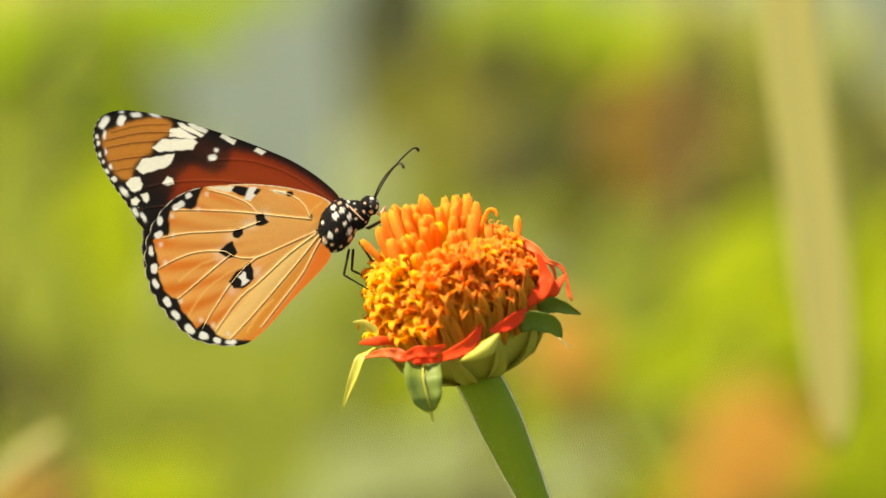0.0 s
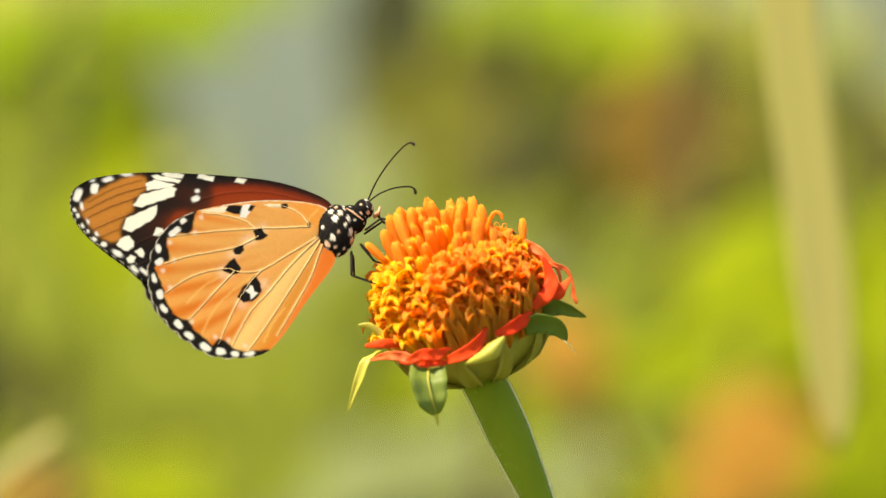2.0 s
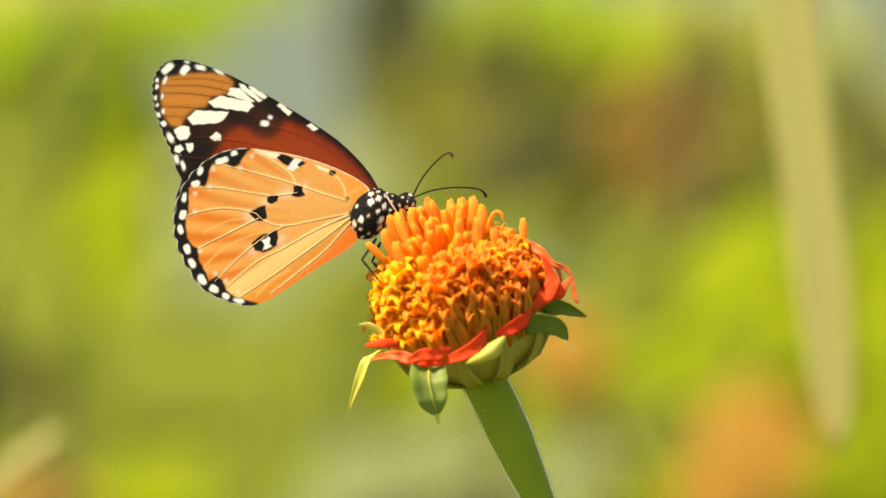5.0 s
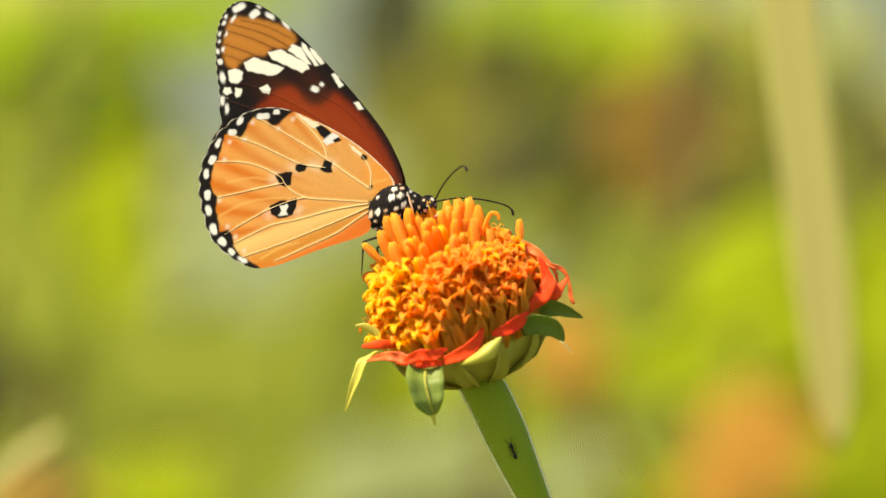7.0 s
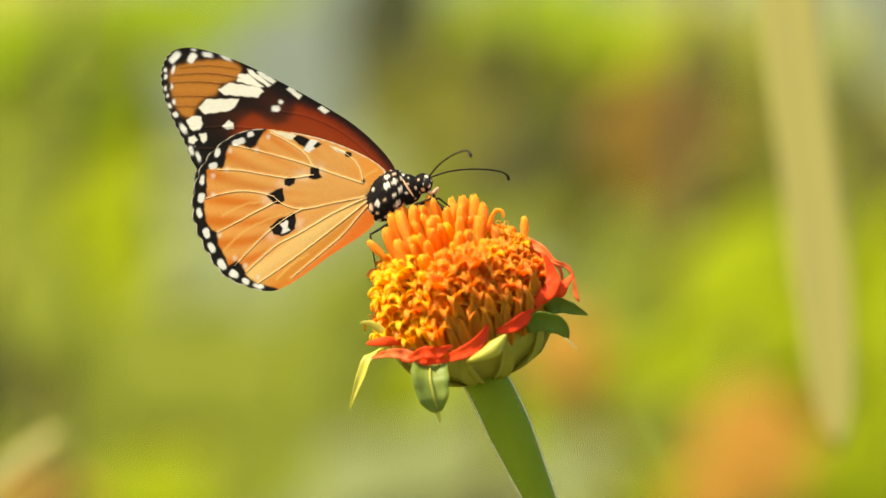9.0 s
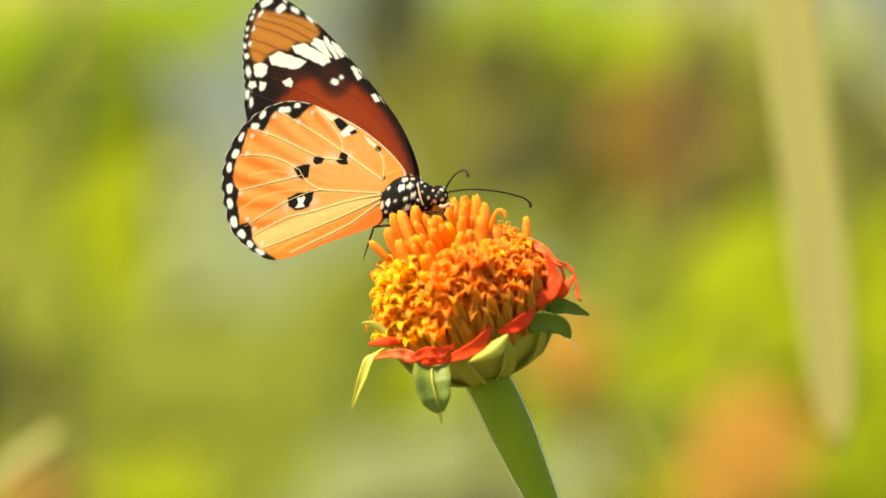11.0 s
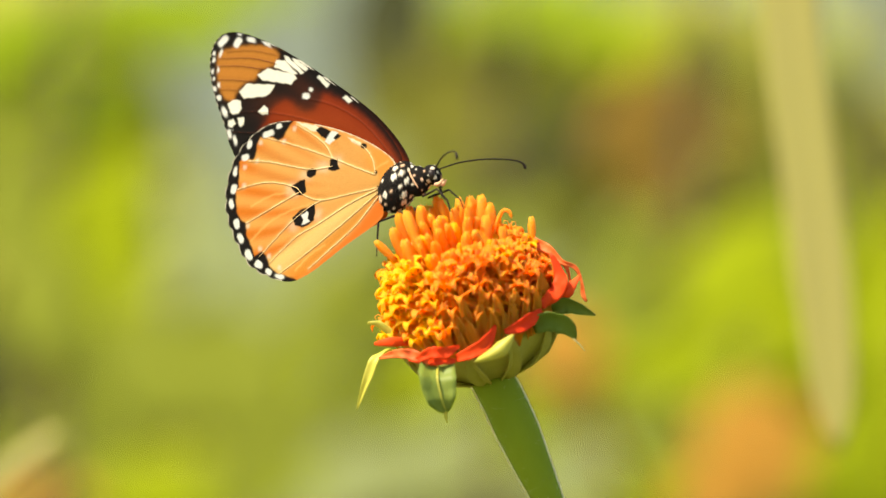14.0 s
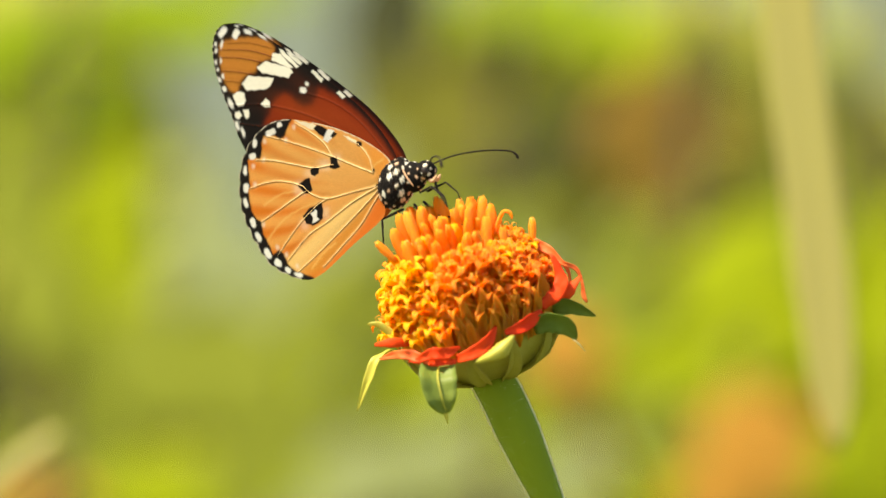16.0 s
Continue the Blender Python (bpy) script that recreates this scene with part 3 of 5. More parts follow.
def wing_mesh(rim, centre, m, n, drawn, lift, fore):
    """A wing as a fine fan of quads inside its rim, with veins in relief and pigment from the drawing."""
    edge = curve_points(rim, m, True)
    if not fore:
        run = np.cumsum(np.hypot(*np.diff(edge, axis=0, append=edge[:1]).T))
        outer = np.clip((400 - edge[:, 0]) / 40, 0, 1) * np.clip((edge[:, 1] - 300) / 30, 0, 1)
        wave = 1 + 0.011 * outer * (2 * np.abs(np.sin(run * math.pi / 29)) - 1.2)
        edge = np.array(centre) + (edge - np.array(centre)) * wave[:, None]
    fr = np.linspace(0, 1, n + 1)[1:] ** 0.8
    pts = (np.array(centre) + (edge[None] - np.array(centre)) * fr[:, None, None]).reshape(-1, 2)
    pts = np.vstack([[centre], pts])
    inner = np.concatenate([[0], np.repeat(fr, m)])
    x, y = pts[:, 0], pts[:, 1]
    col, relief = drawn(x, y, edge)
    # the forewing sweeps up a little towards its tip, the hindwing is slightly deeper
    out = ((598 - x) / 375) ** 2
    ex, ey = (x - 4 * out, y - 9 * out) if fore else (x, 372 + (y - 372) * 1.025)
    co = np.stack([(ex - 598) * U, (lift(x, y) - relief) * U, -(ey - 372) * U], 1)
    faces = [(0, 1 + (s + 1) % m, 1 + s) for s in range(m)]
    for r in range(n - 1):
        a, b = 1 + r * m, 1 + (r + 1) * m
        faces += [(a + s, a + (s + 1) % m, b + (s + 1) % m, b + s) for s in range(m)]
    me = bpy.data.meshes.new("wing")
    me.from_pydata(co.tolist(), [], faces)
    layer = me.color_attributes.new("pigment", "FLOAT_COLOR", "POINT")
    layer.data.foreach_set("color", np.hstack([np.clip(col, 0.004, 1), np.ones((len(col), 1))]).ravel())
    me.polygons.foreach_set("use_smooth", [True] * len(me.polygons))
    me.materials.append(M_WING)
    return me


def rim_distance(c, edge):
    best = np.full(len(c.x), 1e9)
    where = np.zeros(len(c.x))
    k = len(edge)
    for i in range(0, k, 2):
        d = np.hypot(c.x - edge[i, 0], c.y - edge[i, 1])
        near = d < best
        best[near], where[near] = d[near], i / k
    return best, where


def draw_hindwing(x, y, edge):
    c = Canvas(x, y, (0.76, 0.35, 0.115))
    far = np.hypot(x - 590, y - 400)
    c.lay(np.clip((far - 120) / 150, 0, 1) * 0.85, (0.74, 0.22, 0.035))
    streak = 0.5 + 0.5 * np.sin(np.arctan2(y - 405, x - 600) * 46 + 2.2 * np.sin(far * 0.012))
    c.lay(np.clip((far - 60) / 200, 0, 1) * 0.55 * streak, (0.84, 0.44, 0.15))
    c.lay(np.clip((far - 110) / 120, 0, 1) * 0.68 * (1 - streak) ** 2, (0.66, 0.16, 0.018))
    c.lay(smooth_mask(c.to_shape([(560, 372), (480, 352), (380, 328), (330, 340), (330, 390), (420, 395), (560, 395)], 60), 14) * 0.35, (0.80, 0.42, 0.15))
    c.lay(smooth_mask(c.to_shape([(582, 402), (520, 428), (462, 466), (372, 536), (394, 554), (440, 521), (545, 437)], 60), 5) * 0.85, (0.88, 0.58, 0.26))
    c.lay(smooth_mask(c.to_shape([(584, 408), (545, 437), (440, 521), (396, 556), (452, 548), (540, 466)], 60), 5) * 0.75, (0.66, 0.24, 0.036))
    c.lay(smooth_mask(c.to_shape([(584, 408), (540, 468), (452, 548), (470, 545), (590, 455), (598, 430)], 60), 4) * 0.9, (0.74, 0.155, 0.022))
    c.lay(smooth_mask(c.dot(585, 355, 34, 24, 30), 10) * 0.7, (0.84, 0.30, 0.05))
    relief = np.zeros(len(x))
    for k, v in enumerate(HIND_VEINS):
        d, along = c.to_line(v)
        c.lay(smooth_mask(d - 3.2, 3.0) * 0.34, (0.84, 0.56, 0.26))
        c.lay(smooth_mask(d - 0.8, 0.9) * 0.5, (0.88, 0.74, 0.52))
        if k in (3, 4, 5, 7):
            outer = np.clip((along - 0.25) * 3, 0, 1)
            c.lay(smooth_mask(np.abs(d - 2.0) - 0.35, 0.6) * 0.28 * outer, (0.20, 0.12, 0.07))
        relief += 0.7 * np.exp(-(d / 2.0) ** 2) - 0.5 * np.exp(-(d / 9.0) ** 2)
    for pts in ([(425, 548), (452, 520), (480, 502)], [(326, 502), (360, 468), (400, 446), (440, 432)], [(322, 440), (360, 420), (395, 414)],
                [(575, 410), (500, 452), (440, 488), (396, 530)], [(566, 372), (580, 360), (596, 352)]):
        c.line(pts, 1.4, (0.88, 0.55, 0.20), 0.6, 1.8)
    c.col *= (0.90, 0.915, 0.76)
    # margin: a dark band with two rows of pale spots
    rim, where = rim_distance(c, edge)
    margin = c.to_shape([(394, 286), (384, 300), (374, 317), (364, 324), (352, 317), (338, 320), (327, 319), (322, 332), (321, 350), (315, 360), (297, 355),
                         (288, 364), (290, 385), (291, 408), (286, 416), (288, 428), (292, 450), (302, 464), (313, 470), (317, 490), (328, 508), (338, 526),
                         (352, 518), (362, 524), (370, 542), (386, 554), (416, 560), (446, 570), (430, 610), (330, 600), (240, 500), (230, 380), (260, 300),
                         (330, 260), (394, 260)])
    outer = (x < 388) & (y < 330) | (y >= 330) & (x < 330) | (y > 470) & (x < 455)
    c.lay(smooth_mask(margin, 1.3), BLACK)
    for cx, cy in ((396, 301), (377, 324), (329, 328), (325, 360), (300, 372), (302, 404), (318, 474), (348, 514), (368, 526), (392, 545)):
        c.lay(smooth_mask(c.dot(cx, cy, 3.6, 4, 0), 1.8) * 0.6, (0.78, 0.68, 0.54))
    for cx, cy, rx, ry, a in ((343, 312, 14, 6.5, -20), (364, 298, 7, 5, -15), (306, 332, 5.5, 9, 15), (299, 355, 9, 6.5, -20), (281, 380, 4.6, 9.5, 4),
                              (281, 411, 7, 9.5, 12), (279, 437, 5.5, 10, -16), (294, 472, 7, 10, -20), (305, 497, 6, 11, -30), (325, 525, 7, 12, -35),
                              (348, 541, 10, 7, 25), (370, 553, 8, 5.5, 20), (394, 560, 11, 4.5, 8)):
        c.lay(smooth_mask(c.dot(cx, cy, rx * 0.86, ry * 0.86, a)), WHITE)
    fringe = 0.5 + 0.5 * np.sin(where * 2 * math.pi * 34 + 1)
    c.lay(np.where(outer & (x < 400), smooth_mask(rim - 1.6, 0.7) * np.clip(fringe * 1.6, 0.25, 0.85), 0), (0.70, 0.62, 0.48))
    # leading edge
    c.lay(smooth_mask(c.to_shape([(398, 289), (440, 294), (452, 300), (446, 306), (428, 303)])), CREAM)
    c.lay(smooth_mask(c.to_shape([(440, 303), (449, 295), (472, 303), (474, 312), (464, 318), (452, 312)])), BLACK)
    c.lay(smooth_mask(c.to_shape([(474, 302), (488, 306), (484, 316), (472, 326), (460, 322)])), WHITE)
    c.lay(smooth_mask(c.to_shape([(486, 307), (494, 310), (484, 318), (478, 316)])), BLACK)
    c.lay(smooth_mask(c.to_shape([(508, 312), (536, 322), (538, 328), (516, 320)])), CREAM)
    c.lay(smooth_mask(c.dot(543, 327, 6, 5)), BLACK)
    c.line([(612, 362), (602, 345), (560, 323), (500, 303), (440, 292)], 1.5, CREAM, 0.8)
    # discal spots
    for cx, cy, rx, ry in ((462, 366, 12, 9), (428, 382, 10, 7), (405, 408, 14, 12), (490, 354, 9, 8), (412, 472, 9, 8), (460, 450, 8, 10)):
        c.lay(smooth_mask(c.dot(cx, cy, rx, ry), 5) * 0.42, (0.82, 0.66, 0.50))
    c.lay(smooth_mask(c.to_shape([(401, 404), (416, 393), (426, 391), (429, 402), (430, 410), (425, 416), (412, 414)]) - 1.6), BLACK)
    c.lay(smooth_mask(c.to_shape([(476, 354), (489, 352), (491, 361), (495, 368), (481, 371), (474, 369), (478, 362)]) - 1.6), BLACK)
    c.lay(smooth_mask(c.to_shape([(431, 375), (438, 371), (448, 372), (447, 380), (440, 384), (432, 382)]) - 1.6), BLACK)
    c.lay(smooth_mask(c.to_shape([(410, 457), (424, 444), (440, 438), (451, 431), (453, 446), (452, 457), (444, 466), (430, 471), (416, 468)]) - 1.6), BLACK)
    c.lay(smooth_mask(c.to_shape([(426, 451), (433, 448), (436, 444), (440, 448), (440, 458), (444, 462), (436, 465), (430, 468), (432, 458)]) - 0.5), WHITE)
    for cx, cy in ((580, 398), (572, 372)):
        c.lay(smooth_mask(c.dot(cx, cy, 3.5, 3), 1.0), (0.03, 0.02, 0.012))
    return c.col, relief


def draw_forewing(x, y, edge):
    c = Canvas(x, y, BLACK)
    c.lay(smooth_mask(c.to_shape([(616, 366), (599, 331), (558, 292), (513, 262), (470, 244), (448, 239), (440, 256), (424, 272), (402, 272), (376, 256),
                                  (352, 266), (338, 290), (330, 330), (420, 386), (560, 386)], 120), 6), (0.22, 0.026, 0.007))
    c.lay(smooth_mask(c.dot(420, 285, 60, 16, 10), 14) * 0.35, (0.40, 0.075, 0.014))
    c.lay(smooth_mask(c.dot(520, 300, 90, 10, 30), 10) * 0.3, (0.36, 0.06, 0.014))
    c.lay(smooth_mask(c.to_shape([(222, 184), (252, 170), (290, 163), (328, 163), (346, 174), (340, 194), (312, 206), (304, 222), (280, 234), (268, 250),
                                  (262, 264), (246, 264), (230, 244), (223, 214)], 90), 3.2), (0.48, 0.185, 0.032))
    relief = np.zeros(len(x))
    for v in ([(345, 192), (290, 186), (224, 192)], [(318, 204), (270, 202), (222, 206)], [(300, 228), (262, 228), (226, 230)],
              [(274, 246), (250, 246), (232, 248)], [(340, 176), (290, 172), (240, 178)]):
        d, _ = c.to_line(v)
        c.lay(smooth_mask(d - 1.6, 4.0) * 0.62, (0.13, 0.05, 0.012))
        relief += 0.6 * np.exp(-(d / 2) ** 2)
    for v in ([(616, 356), (540, 290), (470, 258), (412, 250)], [(612, 366), (520, 320), (430, 290), (330, 280), (250, 290)],
              [(612, 368), (520, 335), (400, 318), (300, 320), (262, 322)]):
        d, _ = c.to_line(v)
        c.lay(smooth_mask(d - 1.2, 1.6) * 0.15, (0.05, 0.012, 0.006))
        relief += 0.7 * np.exp(-(d / 2.2) ** 2)
    for pts in ([(273, 249), (287, 233), (344, 230), (341, 240), (330, 251), (285, 259)], [(308, 215), (327, 202), (380, 208), (388, 215), (378, 226), (319, 223)],
                [(340, 198), (344, 186), (360, 185), (389, 207), (380, 208), (362, 203)], [(359, 176), (366, 178), (402, 203), (396, 206), (364, 186)],
                [(377, 180), (384, 180), (410, 196), (406, 201), (382, 188)], [(430, 210), (436, 206), (458, 221), (451, 227)],
                [(487, 243), (493, 239), (507, 247), (500, 252)], [(252, 272), (262, 264), (277, 264), (281, 276), (276, 287), (266, 290), (258, 284)],
                [(317, 280), (328, 269), (336, 273), (336, 283), (326, 285)], [(276, 295), (288, 294), (289, 306), (284, 310), (279, 306)],
                [(257, 302), (266, 299), (272, 306), (266, 313), (258, 311)]):
        c.lay(smooth_mask(c.to_shape(pts) - 0.4, 0.9), (0.82, 0.78, 0.66))
    for cx, cy, rx, ry, a in ((411, 245, 7.5, 5.5, -10), (420, 233, 4.5, 3.5, 30), (228, 160, 6.5, 12, 40), (259, 160, 6.5, 10, 35), (287, 153, 9, 4.5, 10),
                              (320, 158, 10, 3, 25), (262, 145, 4, 2, 0), (226, 182, 2.6, 7, 8), (212, 184, 2.6, 4, 0), (213, 196, 3, 4, 0), (224, 212, 2, 4.5, 0),
                              (213, 217, 2.4, 4, 0), (217, 230, 2, 3, 0), (229, 240, 2.6, 4.5, -10), (221, 247, 3.2, 4.5, -15), (232, 263, 4.5, 5, -30),
                              (247, 287, 4.5, 10, -32), (262, 325, 4, 8, -22), (275, 336, 3.6, 8, -20), (268, 318, 0.1, 0.1, 0)):
        c.lay(smooth_mask(c.dot(cx, cy, rx, ry, a), 1.1), WHITE)
    rim, where = rim_distance(c, edge)
    fringe = 0.5 + 0.5 * np.sin(where * 2 * math.pi * 52)
    c.lay(np.where((x < 262) & (y > 150), smooth_mask(rim - 1.4, 0.7) * np.clip(fringe * 2 - 0.7, 0, 0.8), 0), (0.66, 0.58, 0.46))
    relief += 1.5 * np.exp(-(rim / 5) ** 2) * (y < x * 0.42 + 90)
    return c.col, relief


def lift_near(x, y):
    return 1.4 * np.sin(np.hypot(x - 598, y - 372) / 70)


def lift_far(x, y):
    return 33 - 22 * np.minimum(1, np.hypot(x - 598, y - 372) / 450) - lift_near(x, y)


butterfly = thing("butterfly", "orange and black tiger butterfly with folded wings, feeding on the flower", "butterfly")


def wings():
    made = []
    for rim, mid, draw, name, off in ((FORE_RIM, (400, 270), draw_forewing, "forewing", 2.0), (HIND_RIM, (440, 420), draw_hindwing, "hindwing", -2.0)):
        for near in (True, False):
            def lift(x, y):
                return lift_near(x, y) + off if near else lift_far(x, y) - off
            me = wing_mesh(rim, mid, 960 if near else 420, 190 if near else 80, draw, lift, name == "forewing")
            ob = new(name, me)
            ob.parent = butterfly
            tagged(ob, "orange hindwing with black spots and a white-dotted black rim" if name == "hindwing"
                   else "forewing with orange tip, white band and mahogany base")
            made.append(ob)
    return made


forewing_near, forewing_far, hindwing_near, hindwing_far = wings()
hindwing_far.rotation_euler.y = radians(8)


def veins():
    """The wings' veins as fine raised lines."""
    for wing, near, fore, lines, off in ((hindwing_near, True, False, HIND_VEINS, -2.0), (hindwing_far, False, False, HIND_VEINS, -2.0),
                                         (forewing_near, True, True, FORE_VEINS, 2.0), (forewing_far, False, True, FORE_VEINS, 2.0)):
        for ctrl in lines:
            p = curve_points(ctrl, 26)
            x, y = p[:, 0], p[:, 1]
            out = ((598 - x) / 375) ** 2
            ex, ey = (x - 4 * out, y - 9 * out) if fore else (x, 372 + (y - 372) * 1.025)
            lift = lift_near(x, y) + off - 0.5 if near else lift_far(x, y) - off + 0.5
            path = [Vector(((a - 598) * U, b * U, -(c - 372) * U)) for a, b, c in zip(ex, lift, ey)]
            part("vein", tube(path, [((0.5 if fore else 0.62) - 0.34 * i / 25) * U for i in range(26)], 5), M_DARK_VEIN if fore else M_VEIN, wing)


veins()


def pigment_ball(name, centre, radii, turn, dots, base, spot_rgb, label, seg=160, rings=100):
    bm = bmesh.new()
    made = add_ball(bm, (0, 0, 0), (1, 1, 1), seg=seg, rings=rings)
    unit = np.array([v.co[:] for v in made])
    col = np.tile(np.array(base, float), (len(unit), 1))
    proud = np.zeros(len(unit))
    for i, (ax, ay, az, r) in enumerate(dots):
        d = np.array((ax, ay, az)) / np.linalg.norm((ax, ay, az))
        ang = np.degrees(np.arccos(np.clip(unit @ d, -1, 1)))
        wob = 1 + 0.22 * np.sin(unit @ np.array((7, 5, 9)) * 3 + i)
        mask = 1 / (1 + np.exp(np.clip((ang - r * wob) / 0.8, -30, 30)))
        col += mask[:, None] * (np.array(spot_rgb[i % len(spot_rgb)]) - col)
        proud += mask * 0.02
    for v, p in zip(made, proud):
        n = noise.noise(v.co * 9) * 0.03 + noise.noise(v.co * 38) * 0.03
        v.co *= 1 + p + n
    bm.transform(Matrix.Translation(Vector(centre) * U) @ turn @ Matrix.Diagonal((radii[0] * U, radii[1] * U, radii[2] * U, 1)))
    ob = part(name, bm, M_BODY, butterfly, label)
    layer = ob.data.color_attributes.new("pigment", "FLOAT_COLOR", "POINT")
    layer.data.foreach_set("color", np.hstack([col, np.ones((len(col), 1))]).ravel())
    return ob


def scatter(count, gap, lo, hi, seed):
    """Dots spread over a ball, at least gap degrees apart."""
    rnd = random.Random(seed)
    out = []
    tries = 0
    while len(out) < count and tries < 4000:
        tries += 1
        d = Vector((rnd.gauss(0, 1), rnd.gauss(0, 1), rnd.gauss(0, 1))).normalized()
        if all(math.degrees(d.angle(Vector(o[:3]))) > gap for o in out):
            out.append((d.x, d.y, d.z, rnd.uniform(lo, hi)))
    return out


def butterfly_body():
    pale = [(0.74, 0.68, 0.58), (0.72, 0.62, 0.50), (0.70, 0.45, 0.30)]
    tilt = Matrix.Rotation(radians(24), 4, "Y")
    thorax = pigment_ball("thorax", (16, 11, -23), (35, 26, 48), tilt, scatter(60, 19, 3.4, 9.0, 4), BLACK, pale, "black thorax with white dots")
    pigment_ball("collar", (49, 15, -11), (28, 20, 27), tilt, scatter(30, 25, 3, 8, 5), BLACK, pale, "black collar with white dots", 90, 60)
    head = pigment_ball("head", (78, 16, 1), (17, 19, 18), Matrix(), scatter(18, 34, 6, 13, 8), BLACK, pale, "black head with pale dots", 80, 50)
    # short dark fur over the thorax
    rnd = random.Random(17)
    bm = bmesh.new()
    for _ in range(650):
        n = Vector((rnd.gauss(0, 1), rnd.gauss(0, 1), rnd.gauss(0, 1))).normalized()
        p = Vector((16, 11, -23)) + tilt.to_3x3() @ Vector((n.x * 34, n.y * 25.4, n.z * 47))
        out = (tilt.to_3x3() @ Vector((n.x / 36, n.y / 27, n.z / 53))).normalized()
        tip = (out * 0.7 + Vector((-0.5 + rnd.gauss(0, 0.3), rnd.gauss(0, 0.3), -0.35 + rnd.gauss(0, 0.3)))).normalized() * rnd.uniform(4, 8)
        w = out.cross(tip).normalized() * 0.45
        bm.faces.new([bm.verts.new((p - w) * U), bm.verts.new((p + w) * U), bm.verts.new((p + tip) * U)])
    fur = part("fur", bm, M_CHITIN, thorax, "short dark fur")
    tagged(fur, kind="stuff")
    for s in (-1, 1):
        bm = bmesh.new()
        add_ball(bm, Vector((84, 16 + s * 13, 1)) * U, (8.5 * U, 5.5 * U, 9.5 * U))
        eye = part("eye", bm, M_EYE, head, "dark brown compound eye")
        bm = bmesh.new()
        add_tube(bm, curve_points([Vector((90, 16 + s * 6, -15)) * U, Vector((99, 16 + s * 6, -15)) * U, Vector((106, 16 + s * 5, -5)) * U], 8),
                 [3 * U, 3.8 * U, 3.8 * U, 3.5 * U, 3.2 * U, 2.8 * U, 2 * U, 0.8 * U], 10)
        part("palp", bm, M_PALE_SPOT, head, "pale orange palp")
    # pale colour here stands in for sun on a glossy leg by the collar
    bm = bmesh.new()
    path = curve_points([Vector(p) * U for p in ((46, -8, 5), (52, -10, -4), (59, -9, -14), (67, -6, -25))], 14)
    add_tube(bm, path, [(0.8 + 0.9 * math.sin(math.pi * i / 13)) * U for i in range(14)], 8)
    part("foreleg", bm, M_PALE_SPOT, butterfly, "leg against the collar, coloured pale as if sunlit")
    bm = bmesh.new()
    path = curve_points([Vector((6, 16, -44)) * U, Vector((-40, 16, -72)) * U, Vector((-95, 14, -100)) * U, Vector((-140, 12, -118)) * U], 40)
    add_tube(bm, path, [(10.5 * math.sin(math.pi * (0.18 + 0.78 * i / 39)) ** 0.7 + (0.7 if i % 5 == 0 else 0)) * U for i in range(40)], 20)
    part("abdomen", bm, M_CHITIN, butterfly, "slender dark abdomen between the wings")
    bm = bmesh.new()
    path = curve_points([Vector(p) * U for p in ((98, 16, -18), (104, 16, -34), (116, 16, -44), (124, 14, -62))], 24)
    add_tube(bm, path, [(2.6 - 1.2 * i / 23) * U for i in range(24)], 8)
    part("proboscis", bm, M_CHITIN, butterfly, "thin curved black proboscis")
    return thorax


def feeler(name_label):
    """An antenna along x from its socket, bowed a little, with a hooked club."""
    bm = bmesh.new()
    path = curve_points([Vector(p) * U for p in ((0, 0, 0), (40, 0, 10), (90, 0, 13), (135, 0, 9), (153, 0, 2), (158, 0, -8))], 44)
    add_tube(bm, path, [(1.35 + 0.15 * (i % 2) + (1.7 * max(0, (i - 32) / 8) if i < 40 else 1.7 - 0.55 * (i - 40))) * U for i in range(44)], 8)
    return part("antenna", bm, M_CHITIN, butterfly, name_label)


def leg(root, knee, ankle, toe, r=2.1):
    """A jointed leg from its hip; the mesh starts at the hip."""
    hip = Vector(root)
    pts = [Vector(p) - hip for p in (root, knee, ankle, toe)]
    limb = None
    for name, a, b, ra, rb in (("leg", pts[0], pts[1], r * 1.25, r), ("tibia", pts[1], pts[2], r, r * 0.7), ("tarsus", pts[2], pts[3], r * 0.7, r * 0.4)):
        bm = tube([(a + (b - a) * f) * U for f in (0, 0.15, 0.5, 0.85, 1)], [x * U for x in (ra * 0.8, ra, (ra + rb) / 2, rb, rb * 0.9)], 8)
        if name == "tarsus":
            for s in (-1, 1):
                add_tube(bm, [b * U, (b + Vector((3, s * 3, -3))) * U], [r * 0.3 * U, 0.3 * U], 5)
        ob = part(name, bm, M_CHITIN, limb or butterfly, "thin black jointed leg" if not limb else "")
        limb = limb or ob
    limb.location = hip * U
    return limb


butterfly_body()
feeler_near, feeler_far = feeler("fine dark antenna with a hooked club"), feeler("fine dark antenna with a hooked club")
LEGS = [leg((30, 10, -68), (14, 2, -112), (44, 0, -138), (58, 0, -150)), leg((34, 34, -68), (24, 40, -104), (58, 46, -128), (72, 48, -136)),
        leg((50, 14, -58), (64, 22, -94), (90, 34, -108), (100, 40, -120)), leg((54, 36, -56), (76, 44, -84), (108, 46, -92), (120, 48, -104)),
        leg((66, 12, -38), (100, 4, -28), (120, 2, -46), (126, 2, -60), 1.8), leg((66, 32, -38), (104, 40, -24), (126, 42, -42), (132, 42, -56), 1.8)]


